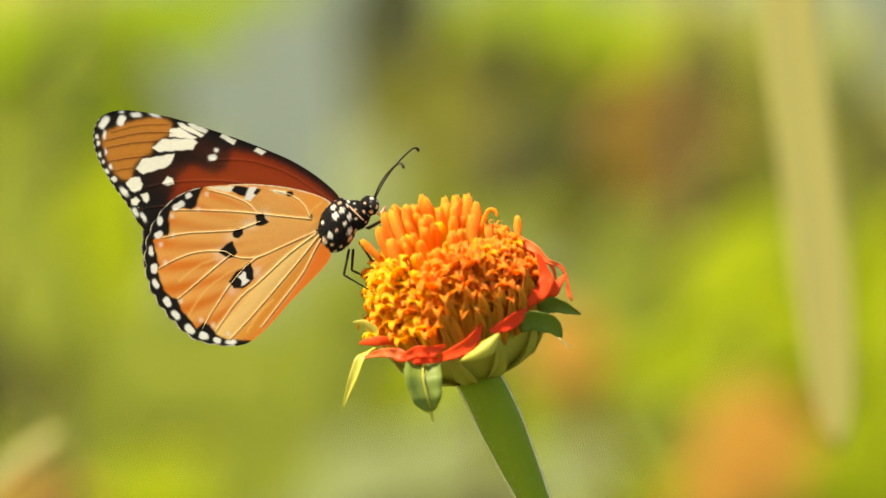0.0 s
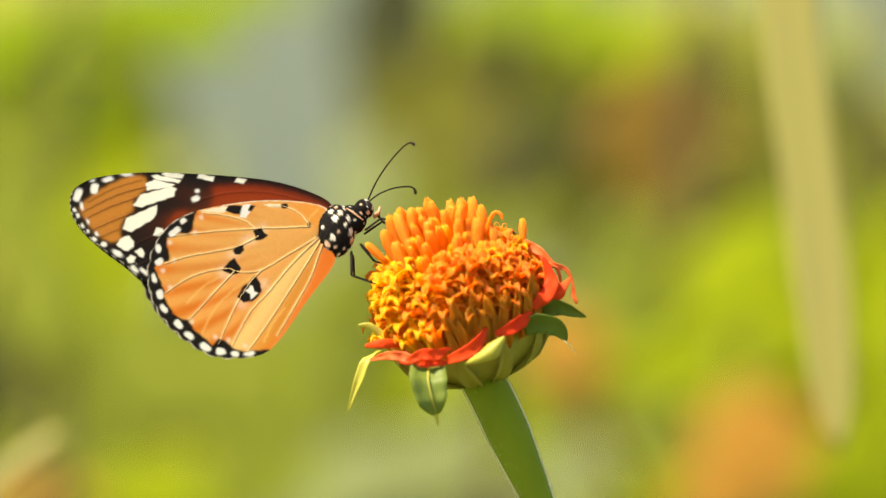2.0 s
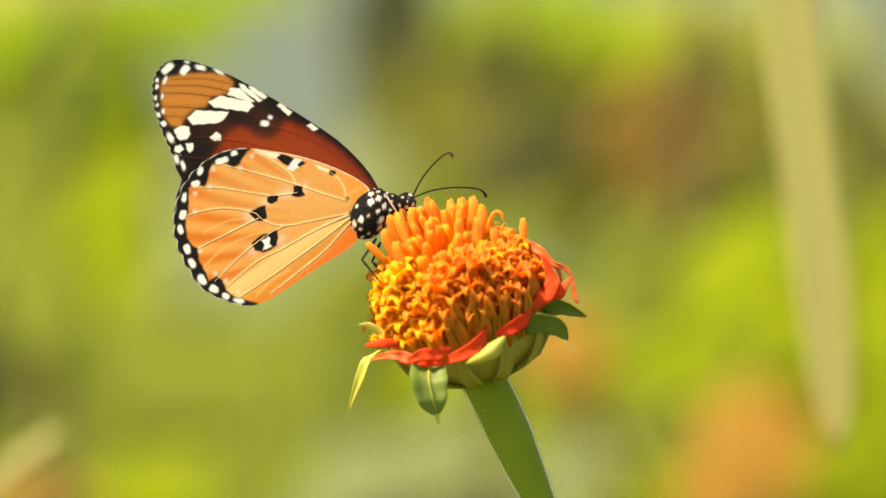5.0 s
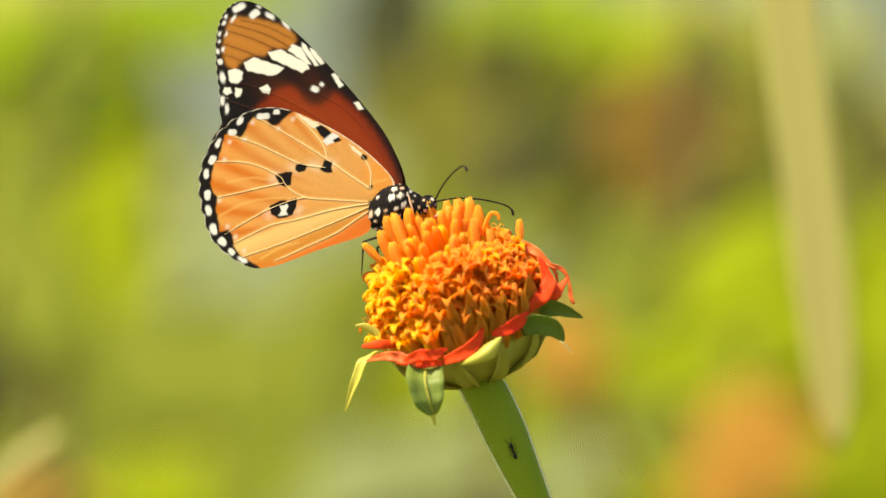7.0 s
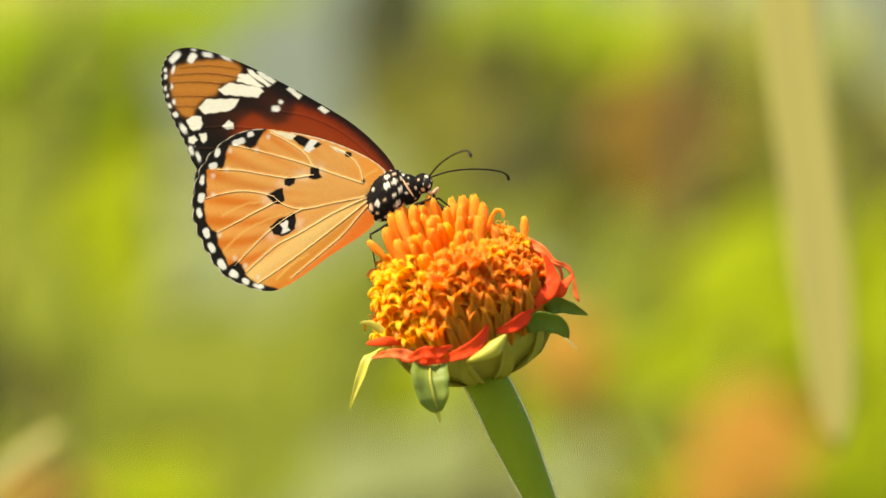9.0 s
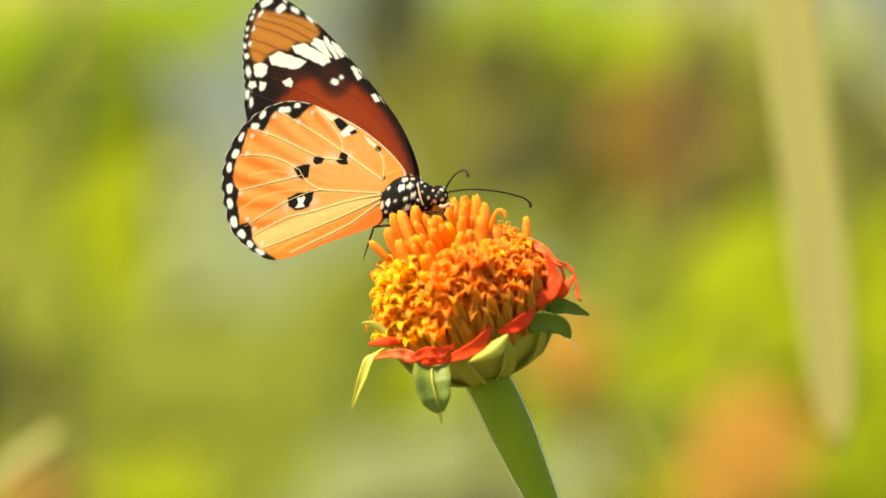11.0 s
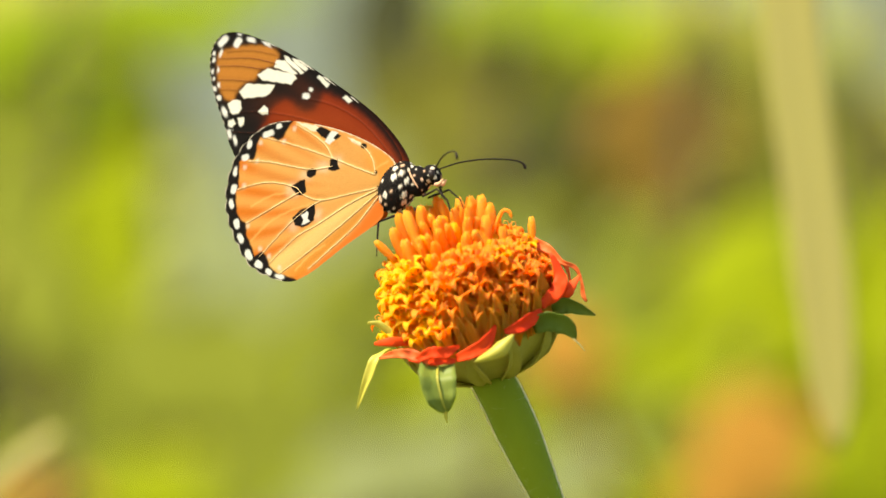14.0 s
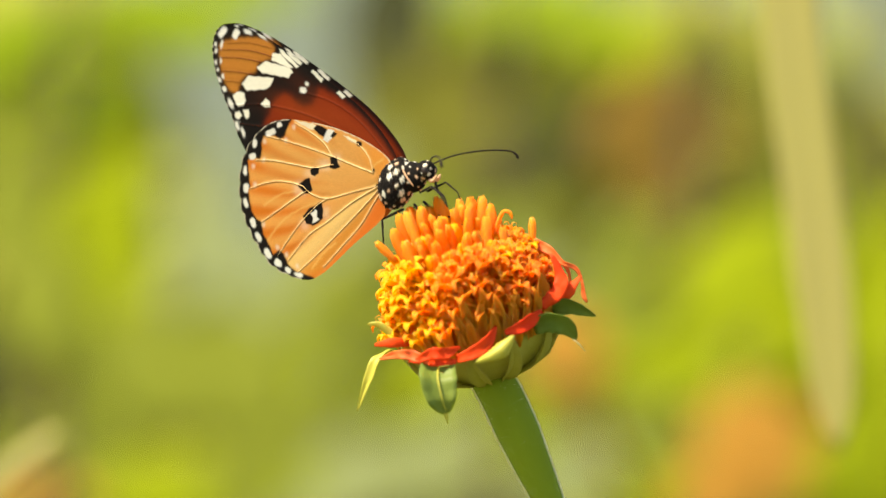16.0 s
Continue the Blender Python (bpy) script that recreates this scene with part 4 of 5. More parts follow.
# ---- the ant ----
def build_ant():
    bug = thing("ant", "small black ant running over the flower and its stem", "ant")
    for name, c, r in (("gaster", (0, 0, 0), (6, 3.6, 3.4)), ("mesosoma", (11, 0, 1), (6, 2, 2)), ("head", (20, 0, 1), (4, 3, 2.6))):
        bm = bmesh.new()
        add_ball(bm, Vector(c) * U, [x * U for x in r], seg=16, rings=10)
        part(name, bm, M_CHITIN, bug)
    for k in range(3):
        for s in (-1, 1):
            x = 9 + 3 * k
            bm = bmesh.new()
            add_tube(bm, [Vector(p) * U for p in ((x, s * 1.4, 0), (x + (k - 1) * 4, s * 6, 3), (x + (k - 1) * 7, s * 9, -4))], [0.7 * U, 0.6 * U, 0.4 * U], 6)
            part("leg", bm, M_CHITIN, bug)
    for s in (-1, 1):
        bm = bmesh.new()
        add_tube(bm, [Vector(p) * U for p in ((24, s * 2, 2), (29, s * 6, 4), (35, s * 5, 2))], [0.7 * U, 0.6 * U, 0.5 * U], 6)
        part("antenna", bm, M_CHITIN, bug)
    return bug


ant = build_ant()


# ---- the garden behind ----
def leaf_mesh(u, v, d, length, width, turn, material, plant, root_x, seed=0, level=False):
    """A broad leaf about a centre, with its stalk to the plant's stem."""
    rnd = random.Random(seed)
    k = (d - EYE_Y) / -EYE_Y * U
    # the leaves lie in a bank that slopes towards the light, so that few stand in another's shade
    dim = material in (M_OLIVE, M_GAP, M_RUST)
    dep = d if level else d + (-0.40 * (u * k - 784 * k - root_x) + 0.84 * (441 - v) * k) + (0.06 if dim else rnd.uniform(-0.015, 0.015))
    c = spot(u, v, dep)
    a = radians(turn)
    # most leaves turn their upper faces to the sun, dim ones hang to look shaded
    face = Vector((0.05, -0.95, 0.15 + rnd.uniform(-0.1, 0.1))) if dim else Vector((-0.3 + rnd.uniform(-0.06, 0.06), -0.7, 0.6 + rnd.uniform(-0.06, 0.06)))
    way = Vector((math.cos(a), 0, math.sin(a)))
    way.y = -(face.x * way.x + face.z * way.z) / face.y
    bend = Vector((0, -0.1, -0.22))
    n = 12
    path = [c + way * ((i / (n - 1) - 0.5) * length * k) + bend * (length * k * (i / (n - 1) - 0.5) ** 2) for i in range(n)]
    w = [width * k * max(0.02, math.sin(math.pi * min(1, 0.06 + 0.94 * (i / (n - 1)) ** 0.8)) ** 0.75) for i in range(n)]
    side = Vector((-math.sin(a), 0, math.cos(a)))
    side.y = -(face.x * side.x + face.z * side.z) / face.y
    bm = blade(path, w, side, cup=rnd.uniform(-0.12, 0.12), across=6, thick=0.0006, ripple=0.05, seed=seed)
    hold = Vector((root_x, d + 0.02, min(path[0].z - 0.03, c.z - 0.02)))
    add_tube(bm, [path[0], path[0].lerp(hold, 0.5) + Vector((0, 0, -0.01)), hold], [0.0014, 0.0016, 0.002], 6)
    bm.transform(Matrix.Translation(-Vector((root_x, d, 0))))
    return part("leaf", bm, material, plant)


def back_flower(u, v, d, r, plant, root_x, seed):
    k = (d - EYE_Y) / -EYE_Y * U
    c = spot(u, v, d - 0.10)
    rnd = random.Random(seed)
    base = Matrix.Translation(-Vector((root_x, d, 0)))
    bm = bmesh.new()
    add_ball(bm, c + Vector((0, -0.004, 0.004)), (r * k * 0.3, r * k * 0.2, r * k * 0.3))
    hold = Vector((root_x, d + 0.02, c.z - 0.12))
    add_tube(bm, [c, c.lerp(hold, 0.6) + Vector((0, 0.01, -0.02)), hold], [0.003, 0.003, 0.003], 8)
    bm.transform(base)
    bloom = part("blossom", bm, M_FLAME, plant, "orange daisy-like blossom on a stalk")
    for i in range(12):
        a = 2 * math.pi * i / 12 + rnd.uniform(-0.1, 0.1)
        o = Vector((math.cos(a), 0, math.sin(a)))
        o.y = (-0.3 * o.x + 0.55 * o.z) / 0.8
        path = [c + o * (r * k * f) + Vector((0, -0.004 + 0.004 * f * f, 0)) for f in (0.1, 0.4, 0.7, 0.92, 1.0)]
        bm = blade(path, [r * k * w for w in (0.22, 0.44, 0.5, 0.36, 0.08)], (-o.z, (0.3 * o.z + 0.55 * o.x) / 0.8, o.x), cup=0.1, across=4, thick=0.0005)
        bm.transform(base)
        part("petal", bm, M_FLAME, bloom)
    return bloom


def back_plant(label, u, d, top, leaves, blossoms=(), group="garden plants behind the flower"):
    root_x = spot(u, 0, d).x
    plant = thing("leafy_plant", label, "plant", group, Vector((root_x, d, 0)))
    hi = spot(u, top, d).z
    path = curve_points([Vector((0, 0.03, -0.02)), Vector((0.01, 0.03, hi * 0.4)), Vector((-0.008, 0.03, hi * 0.75)), Vector((0, 0.03, hi))], 16)
    part("stem", tube(path, [0.009 - 0.0055 * i / 15 for i in range(16)], 10), M_BARK, plant)
    for i, row in enumerate(leaves):
        leaf_mesh(row[0], row[1], d, row[2], row[3], row[4], row[5], plant, root_x, seed=int(u) + i * 7)
    rnd = random.Random(int(u))
    for i in range(9):
        z = rnd.uniform(0.15, 0.8)
        leaf_mesh(u + rnd.uniform(-330, 330), 441 + (EYE_Z - z) / ((d - EYE_Y) / -EYE_Y * U), d, rnd.uniform(240, 400), rnd.uniform(150, 240), rnd.uniform(-30, 60),
                  rnd.choice((M_LIME, M_GREEN, M_GREEN)), plant, root_x, seed=int(u) + 500 + i, level=True)
    for i, (bu, bv, br) in enumerate(blossoms):
        back_flower(bu, bv, d, br, plant, root_x, int(u) + i)
    return plant


back_plant("tall plant with broad grass-green leaves", 120, 2.0, -100,
           [(90, 70, 420, 210, 10, M_GRASS), (300, 30, 300, 170, -20, M_GRASS), (450, -20, 220, 110, -10, M_GRASS), (0, 200, 240, 160, 40, M_GREEN),
            (190, 300, 300, 170, 70, M_LIME), (210, 440, 240, 150, 80, M_LIME), (20, 340, 220, 170, 90, M_GREEN), (-15, 645, 150, 120, 80, M_GAP),
            (70, 500, 240, 170, 100, M_GREEN), (180, 180, 220, 130, 30, M_GRASS), (0, 60, 200, 140, 60, M_GRASS)])
back_plant("low plant with green and yellowing leaves", 330, 2.6, 300,
           [(220, 590, 300, 200, 20, M_GREEN), (340, 690, 320, 190, -10, M_GREEN), (110, 640, 240, 170, 60, M_OLIVE), (150, 770, 260, 150, 0, M_GREEN),
            (300, 860, 300, 150, 10, M_LIME), (70, 885, 200, 100, 0, M_FLAME), (480, 800, 260, 170, 40, M_GREEN), (430, 640, 240, 170, 120, M_GREEN),
            (330, 560, 240, 150, 70, M_GREEN), (440, 880, 260, 120, 10, M_LIME), (500, 700, 220, 140, 30, M_LIME), (350, 330, 220, 120, 80, M_SAGE),
            (375, 440, 220, 130, 60, M_SAGE)])
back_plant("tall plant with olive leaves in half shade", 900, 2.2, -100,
           [(980, 20, 400, 150, -10, M_GRASS), (1160, 60, 260, 120, 20, M_LIME), (695, 20, 360, 190, 85, M_GAP), (708, 100, 260, 140, 75, M_GAP), (740, 200, 240, 110, 100, M_OLIVE),
            (850, 130, 300, 160, 40, M_OLIVE), (830, 280, 240, 150, 60, M_OLIVE), (980, 265, 300, 90, 48, M_GAP), (890, 400, 220, 120, 20, M_GREEN),
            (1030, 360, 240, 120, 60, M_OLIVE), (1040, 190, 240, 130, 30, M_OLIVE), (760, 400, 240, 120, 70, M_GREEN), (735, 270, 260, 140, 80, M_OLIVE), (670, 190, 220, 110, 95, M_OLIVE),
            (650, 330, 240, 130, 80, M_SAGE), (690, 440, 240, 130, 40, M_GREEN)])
back_plant("bushy plant with lime leaves and orange blossoms", 1240, 1.9, -60,
           [(1310, 460, 280, 200, 45, M_LIME), (1255, 570, 260, 170, 20, M_LIME), (1250, 100, 200, 130, 80, M_OLIVE), (1330, 280, 200, 110, 70, M_OLIVE),
            (1160, 215, 250, 210, 60, M_RUST), (1215, 235, 220, 180, 20, M_RUST), (1195, 325, 210, 120, 80, M_RUST), (1190, 645, 260, 130, -20, M_LIME), (1070, 690, 250, 120, 10, M_OLIVE),
            (1160, 760, 210, 110, -30, M_GREEN), (1120, 425, 220, 120, 40, M_GREEN), (1100, 560, 240, 140, 20, M_GREEN)],
           [(1000, 618, 72), (1335, 790, 105), (1260, 880, 70)])
back_plant("tall plant with bright lime leaves", 1580, 2.1, -20,
           [(1545, 420, 280, 170, 60, M_LIME), (1545, 780, 360, 230, 70, M_LIME), (1420, 620, 280, 180, 100, M_LIME), (1535, 240, 210, 130, 80, M_OLIVE),
            (1545, 60, 170, 120, 70, M_SAGE), (1440, 340, 260, 150, 90, M_GREEN), (1400, 130, 260, 150, 90, M_OLIVE), (1560, 580, 260, 160, 60, M_LIME),
            (1430, 480, 220, 150, 80, M_LIME)])
back_plant("far plant with dull green leaves", 640, 3.0, 300,
           [(610, 520, 260, 160, 60, M_GREEN), (470, 500, 260, 170, 50, M_SAGE), (640, 850, 320, 190, 20, M_SAGE), (760, 650, 320, 210, 10, M_LIME),
            (850, 800, 280, 190, 20, M_SAGE), (1050, 800, 300, 190, 30, M_SAGE), (570, 700, 260, 170, 60, M_GREEN), (690, 590, 240, 150, 40, M_GREEN),
            (1010, 450, 260, 150, 20, M_SAGE), (940, 730, 220, 150, 40, M_LIME), (1200, 850, 240, 150, 20, M_LIME), (560, 600, 240, 150, 80, M_SAGE)])


def hedge():
    """A clipped leafy hedge before the wall: many small leaves over a dark core of twigs."""
    d = 3.7
    k = (d - EYE_Y) / -EYE_Y * U
    rnd = random.Random(21)
    root = thing("hedge", "dense yellow-green garden hedge before the wall", "hedge", place=Vector((0, d, 0)))
    bm = bmesh.new()
    for i in range(60):
        x = -3.0 + i * 0.102 + rnd.uniform(-0.02, 0.02)
        z = EYE_Z - (hedge_top(784 + x / k) - 441) * k - 0.05
        add_tube(bm, [(x, 0.12, -0.02), (x + 0.02, 0.14, z * 0.5), (x - 0.01, 0.14, z)], [0.012, 0.009, 0.004], 6)
    part("twigs", bm, M_BARK, root)
    bm = bmesh.new()
    rows = []
    low = 441 + EYE_Z / k
    for r in range(34):
        row = []
        for q in range(161):
            u = 784 + (-3.1 + 6.2 * q / 160) / k
            hi = hedge_top(u) + 20
            v = hi + (low - hi) * (r / 33) ** 1.3
            x, z = (u - 784) * k, EYE_Z - (v - 441) * k
            row.append(bm.verts.new((x, 0.13 + 0.03 * noise.noise(Vector((x * 14, 0, z * 14))) + (0.10 if r == 0 else 0.0) - 0.06 * r / 33, z)))
        rows.append(row)
    for a, b in zip(rows, rows[1:]):
        for q in range(160):
            bm.faces.new((a[q], b[q], b[q + 1], a[q + 1]))
    bmesh.ops.solidify(bm, geom=bm.faces[:], thickness=0.06)
    part("inner_foliage", bm, M_HEDGE, root, "dense inner leaves of the hedge")
    bm = bmesh.new()
    for i in range(8200):
        if i < 3600:
            u = rnd.uniform(-420, 2000)
            hi = hedge_top(u) + rnd.uniform(-30, 30)
            v = rnd.uniform(hi, 1150)
            size = rnd.uniform(0.028, 0.05)
        else:
            u = 784 + rnd.uniform(-3.1, 3.1) / k
            hi = hedge_top(u) + rnd.uniform(-30, 30)
            v = rnd.uniform(1100 if -420 < u < 2000 else hi, low)
            size = rnd.uniform(0.05, 0.085)
        c = Vector(((u - 784) * k, rnd.uniform(-0.06, 0.10), EYE_Z - (v - 441) * k))
        a = rnd.uniform(0, 6.28)
        n = Vector((-0.35 + rnd.gauss(0, 0.25), -0.7, 0.55 + rnd.gauss(0, 0.25)))
        way = Vector((math.cos(a), 0, math.sin(a)))
        way.y = -(n.x * way.x + n.z * way.z) / n.y
        side = n.cross(way).normalized()
        path = [c + way * (size * f) + n * (-0.1 * size * f * f) for f in (-0.5, -0.15, 0.2, 0.5)]
        add_blade(bm, path, [size * w for w in (0.15, 0.62, 0.55, 0.03)], side, cup=0.12, across=2)
    leaves = part("foliage", bm, M_HEDGE, root, "small yellow-green leaves")
    tagged(leaves, kind="stuff")
    return root


def hedge_top(u):
    """How low the hedge's top lies across its length: it dips where the wall shows."""
    return float(np.interp(u, (-500, 230, 320, 400, 500, 600, 680, 740, 1190, 1480, 1520, 2000),
                           (-60, -40, 380, 560, 600, 440, 60, -20, -20, 40, 160, 200)))


def dry_leaf_plant():
    d = 0.30
    foot = spot(1760, 0, d).x
    plant = thing("reed", "dry reed with a long straw-yellow leaf hanging down", "reed", place=Vector((foot, d, 0)))
    hi = spot(0, -520, d).z
    part("stem", tube([(0, 0, -0.02), (0.004, 0, 0.5), (0, 0, 1.0), (-0.002, 0, hi)], [0.007, 0.006, 0.005, 0.004], 10), M_DRY, plant)
    ctrl = [spot(u, v, d) for u, v in ((1760, -480), (1640, -640), (1480, -600), (1408, -380), (1394, -120), (1404, 60), (1434, 300), (1462, 540), (1486, 800))]
    path = curve_points(ctrl, 40)
    w = [np.interp(i / 39, (0, 0.15, 0.35, 0.6, 0.85, 0.94, 1), (30, 78, 96, 104, 102, 80, 8)) * 1.42 * U for i in range(40)]
    bm = blade(path, w, (1, -0.3, 0), cup=0.05, across=6, thick=0.0004, ripple=0.0, seed=3)
    bm.transform(Matrix.Translation(-Vector((foot, d, 0))))
    part("leaf", bm, M_DRY, plant, "long straw-yellow leaf blade")
    return plant


def dry_blade():
    d = 0.46
    foot = spot(-420, 0, d).x
    plant = thing("grass_tuft", "pale dry grass blade bending over from a tuft", "grass", place=Vector((foot, d, 0)))
    ctrl = [Vector((foot, d, -0.01)), Vector((foot + 0.004, d, 0.5)), Vector((foot + 0.01, d, 0.9)), spot(-180, 1020, d), spot(-20, 866, d), spot(56, 806, d), spot(108, 768, d)]
    path = curve_points(ctrl, 40)
    w = [np.interp(i / 39, (0, 0.5, 0.85, 0.95, 1), (36, 50, 50, 42, 12)) * 1.3 * U for i in range(40)]
    bm = blade(path, w, (0.52, -0.12, -0.66), cup=0.15, across=4, thick=0.0004, seed=4)
    bm.transform(Matrix.Translation(-Vector((foot, d, 0))))
    part("blade", bm, M_DRY, plant)
    return plant


hedge()
dry_leaf_plant()
dry_blade()


# ---- what moves ----
def perch(u, v, roll, yaw, bank):
    """The butterfly's pose: its wing root's place, then its turn about the line of sight, the upright and its own length."""
    p = spot(u, v)
    p.y = -0.0030
    return Matrix.Translation(p) @ Matrix.Rotation(radians(roll), 4, "Y") @ Matrix.Rotation(radians(yaw), 4, "Z") @ Matrix.Rotation(radians(bank), 4, "X")


def sway(du, dv):
    return pose(PLANT_BASE.x + du * U, 0, -dv * U)


def climb(u, v, d, heading, side=0):
    """The ant's pose on the stem; heading in degrees from the right, upwards; side turns its back from the viewer to the right."""
    p = near_place(u, v, d)
    return Matrix.Translation(p) @ Matrix.Rotation(radians(-heading), 4, "Y") @ Matrix.Rotation(radians(90 + side), 4, "X")


def motions():
    # the butterfly, row by row: place of the wing root, then roll, yaw and bank
    walk(butterfly, [
        (0, perch(576, 379, -10.5, -6.5, -3.8)), (0.1, perch(557, 384, -22.6, -4.0, -4.4)), (0.2, perch(562, 395, -22.7, -1.5, -5.2)),
        (0.3, perch(560, 388, -22.4, 0.9, -5.8)), (0.4, perch(550, 401, -22.9, 3.4, -6.5)), (0.5, perch(541, 398, -25.8, 5.9, -7.2)),
        (0.6, perch(541, 402, -25.1, 4.8, -7.5)), (0.7, perch(553, 381, -21.9, 3.8, -7.9)), (0.8, perch(573, 375, -16.7, 2.8, -8.3)),
        (0.9, perch(595, 372, -10.9, 1.8, -8.7)), (1, perch(599, 373, -10.6, 0.7, -9.0)), (1.1, perch(595, 372, -10.3, -0.3, -8.5)),
        (1.2, perch(595, 373, -6.8, -1.1, -8.1)), (1.3, perch(588, 374, -6.0, -2.1, -7.6)), (1.4, perch(589, 377, -2.8, -3.0, -7.3)),
        (1.5, perch(598, 370, -0.4, -4.0, -6.8)), (1.6, perch(602, 372, -1.5, -1.3, -8.7)), (1.7, perch(600, 370, -4.8, 1.4, -10.7)),
        (1.8, perch(583, 374, -10.9, 4.0, -12.7)), (1.9, perch(573, 382, -18.8, 6.7, -14.7)), (2, perch(572, 390, -17.8, 9.4, -16.6)),
        (2.1, perch(572, 389, -17.2, 7.8, -16.3)), (2.2, perch(574, 385, -16.7, 6.2, -16.0)), (2.3, perch(568, 382, -14.5, 4.6, -15.7)),
        (2.4, perch(569, 385, -9.8, 3.0, -15.3)), (2.5, perch(574, 385, -8.0, 1.3, -15.0)), (2.6, perch(577, 380, -8.0, 0.8, -15.5)),
        (2.7, perch(582, 385, -6.8, 0.3, -15.9)), (2.8, perch(586, 382, -8.0, -0.2, -16.4)), (2.9, perch(598, 376, -6.2, -0.7, -16.8)),
        (3, perch(602, 384, -3.5, -1.3, -17.3)), (3.1, perch(597, 381, -5.8, 0.3, -16.8)), (3.2, perch(595, 385, -2.0, 2.0, -16.3)),
        (3.3, perch(587, 380, -7.0, 3.6, -15.9)), (3.4, perch(575, 387, -13.7, 5.3, -15.4)), (3.5, perch(569, 393, -18.7, 6.9, -14.9)),
        (3.6, perch(575, 385, -16.7, 6.7, -14.6)), (3.7, perch(576, 383, -16.8, 6.5, -14.3)), (3.8, perch(573, 386, -16.5, 6.3, -13.9)),
        (3.9, perch(581, 387, -15.2, 6.1, -13.6)), (4, perch(586, 384, -16.1, 5.9, -13.3)), (4.2, perch(619, 375, -4.9, -0.2, -16.1)),
        (6.3, perch(662, 346, 9.4, -12.1, -7.3)), (6.5, perch(679, 345, 13.1, -13.1, -5.9)), (6.7, perch(689, 337, 14.0, -13.4, -5.6)),
        (6.8, perch(689, 330, 12.4, -13.6, -5.4)), (7, perch(681, 339, 17.7, -13.9, -5.1)), (7.2, perch(681, 339, 15.2, -13.8, -5.1)),
        (7.3, perch(688, 331, 14.2, -13.8, -5.0)), (7.5, perch(692, 335, 17.2, -13.7, -5.1)), (7.7, perch(656, 336, 6.1, -12.4, -4.7)),
        (7.8, perch(653, 336, 3.8, -11.7, -4.5)), (8, perch(667, 329, 5.2, -10.4, -4.1)), (8.2, perch(684, 326, 12.5, -10.6, -4.2)),
        (8.3, perch(687, 334, 14.7, -10.6, -4.2)), (8.5, perch(668, 331, 7.9, -10.8, -4.3)), (8.7, perch(668, 323, 4.3, -10.8, -4.4)),
        (8.8, perch(667, 326, 3.6, -10.8, -4.5)), (9, perch(669, 322, 2.1, -10.9, -4.6)), (9.1, perch(670, 323, 5.7, -14.4, -5.6)),
        (9.2, perch(677, 325, 10.6, -17.8, -6.6)), (11.3, perch(702, 322, 18.1, -24.7, -4.3)), (11.5, perch(699, 318, 16.6, -24.5, -3.5)),
        (11.6, perch(689, 312, 10.3, -23.3, -4.0)), (11.7, perch(680, 309, 4.4, -22.2, -4.7)), (11.8, perch(675, 307, 2.4, -21.0, -5.2)),
        (11.9, perch(678, 300, -2.0, -19.9, -5.8)), (12, perch(672, 310, -1.2, -18.7, -6.3)), (12.2, perch(684, 307, 1.7, -22.4, -7.4)),
        (12.3, perch(691, 306, 3.0, -24.1, -8.0)), (12.4, perch(692, 303, 2.7, -26.0, -8.5)), (12.5, perch(701, 309, 5.6, -27.8, -9.1)),
        (12.7, perch(695, 303, 2.5, -26.2, -9.5)), (12.8, perch(687, 307, 0.7, -25.4, -9.6)), (13, perch(677, 309, -4.0, -23.9, -10.0)),
        (13.2, perch(665, 305, -8.9, -25.0, -9.4)), (13.3, perch(674, 310, -5.5, -25.7, -9.1)), (13.5, perch(679, 309, -1.4, -26.8, -8.5)),
        (13.7, perch(685, 307, 1.8, -28.1, -7.1)), (13.8, perch(688, 310, 4.1, -28.9, -6.2)), (14, perch(688, 307, 2.7, -30.2, -4.7)),
        (14.2, perch(695, 312, 9.1, -31.3, -4.7)), (14.3, perch(698, 313, 9.3, -31.8, -4.8)), (14.5, perch(698, 310, 8.8, -32.9, -4.7)),
        (14.7, perch(697, 309, 8.0, -32.9, -4.6)), (14.8, perch(699, 310, 8.2, -33.1, -4.5)), (15, perch(697, 309, 7.1, -33.1, -4.4)),
        (15.2, perch(687, 309, -5.9, -33.3, -2.8)), (15.3, perch(677, 312, -2.3, -33.3, -2.0)), (15.5, perch(675, 298, -3.7, -33.5, -0.4)),
        (15.7, perch(677, 309, -0.9, -35.0, 3.0)), (15.8, perch(683, 308, 0.7, -35.8, 4.8)), (16, perch(682, 303, 2.7, -37.3, 8.2)),
    ])
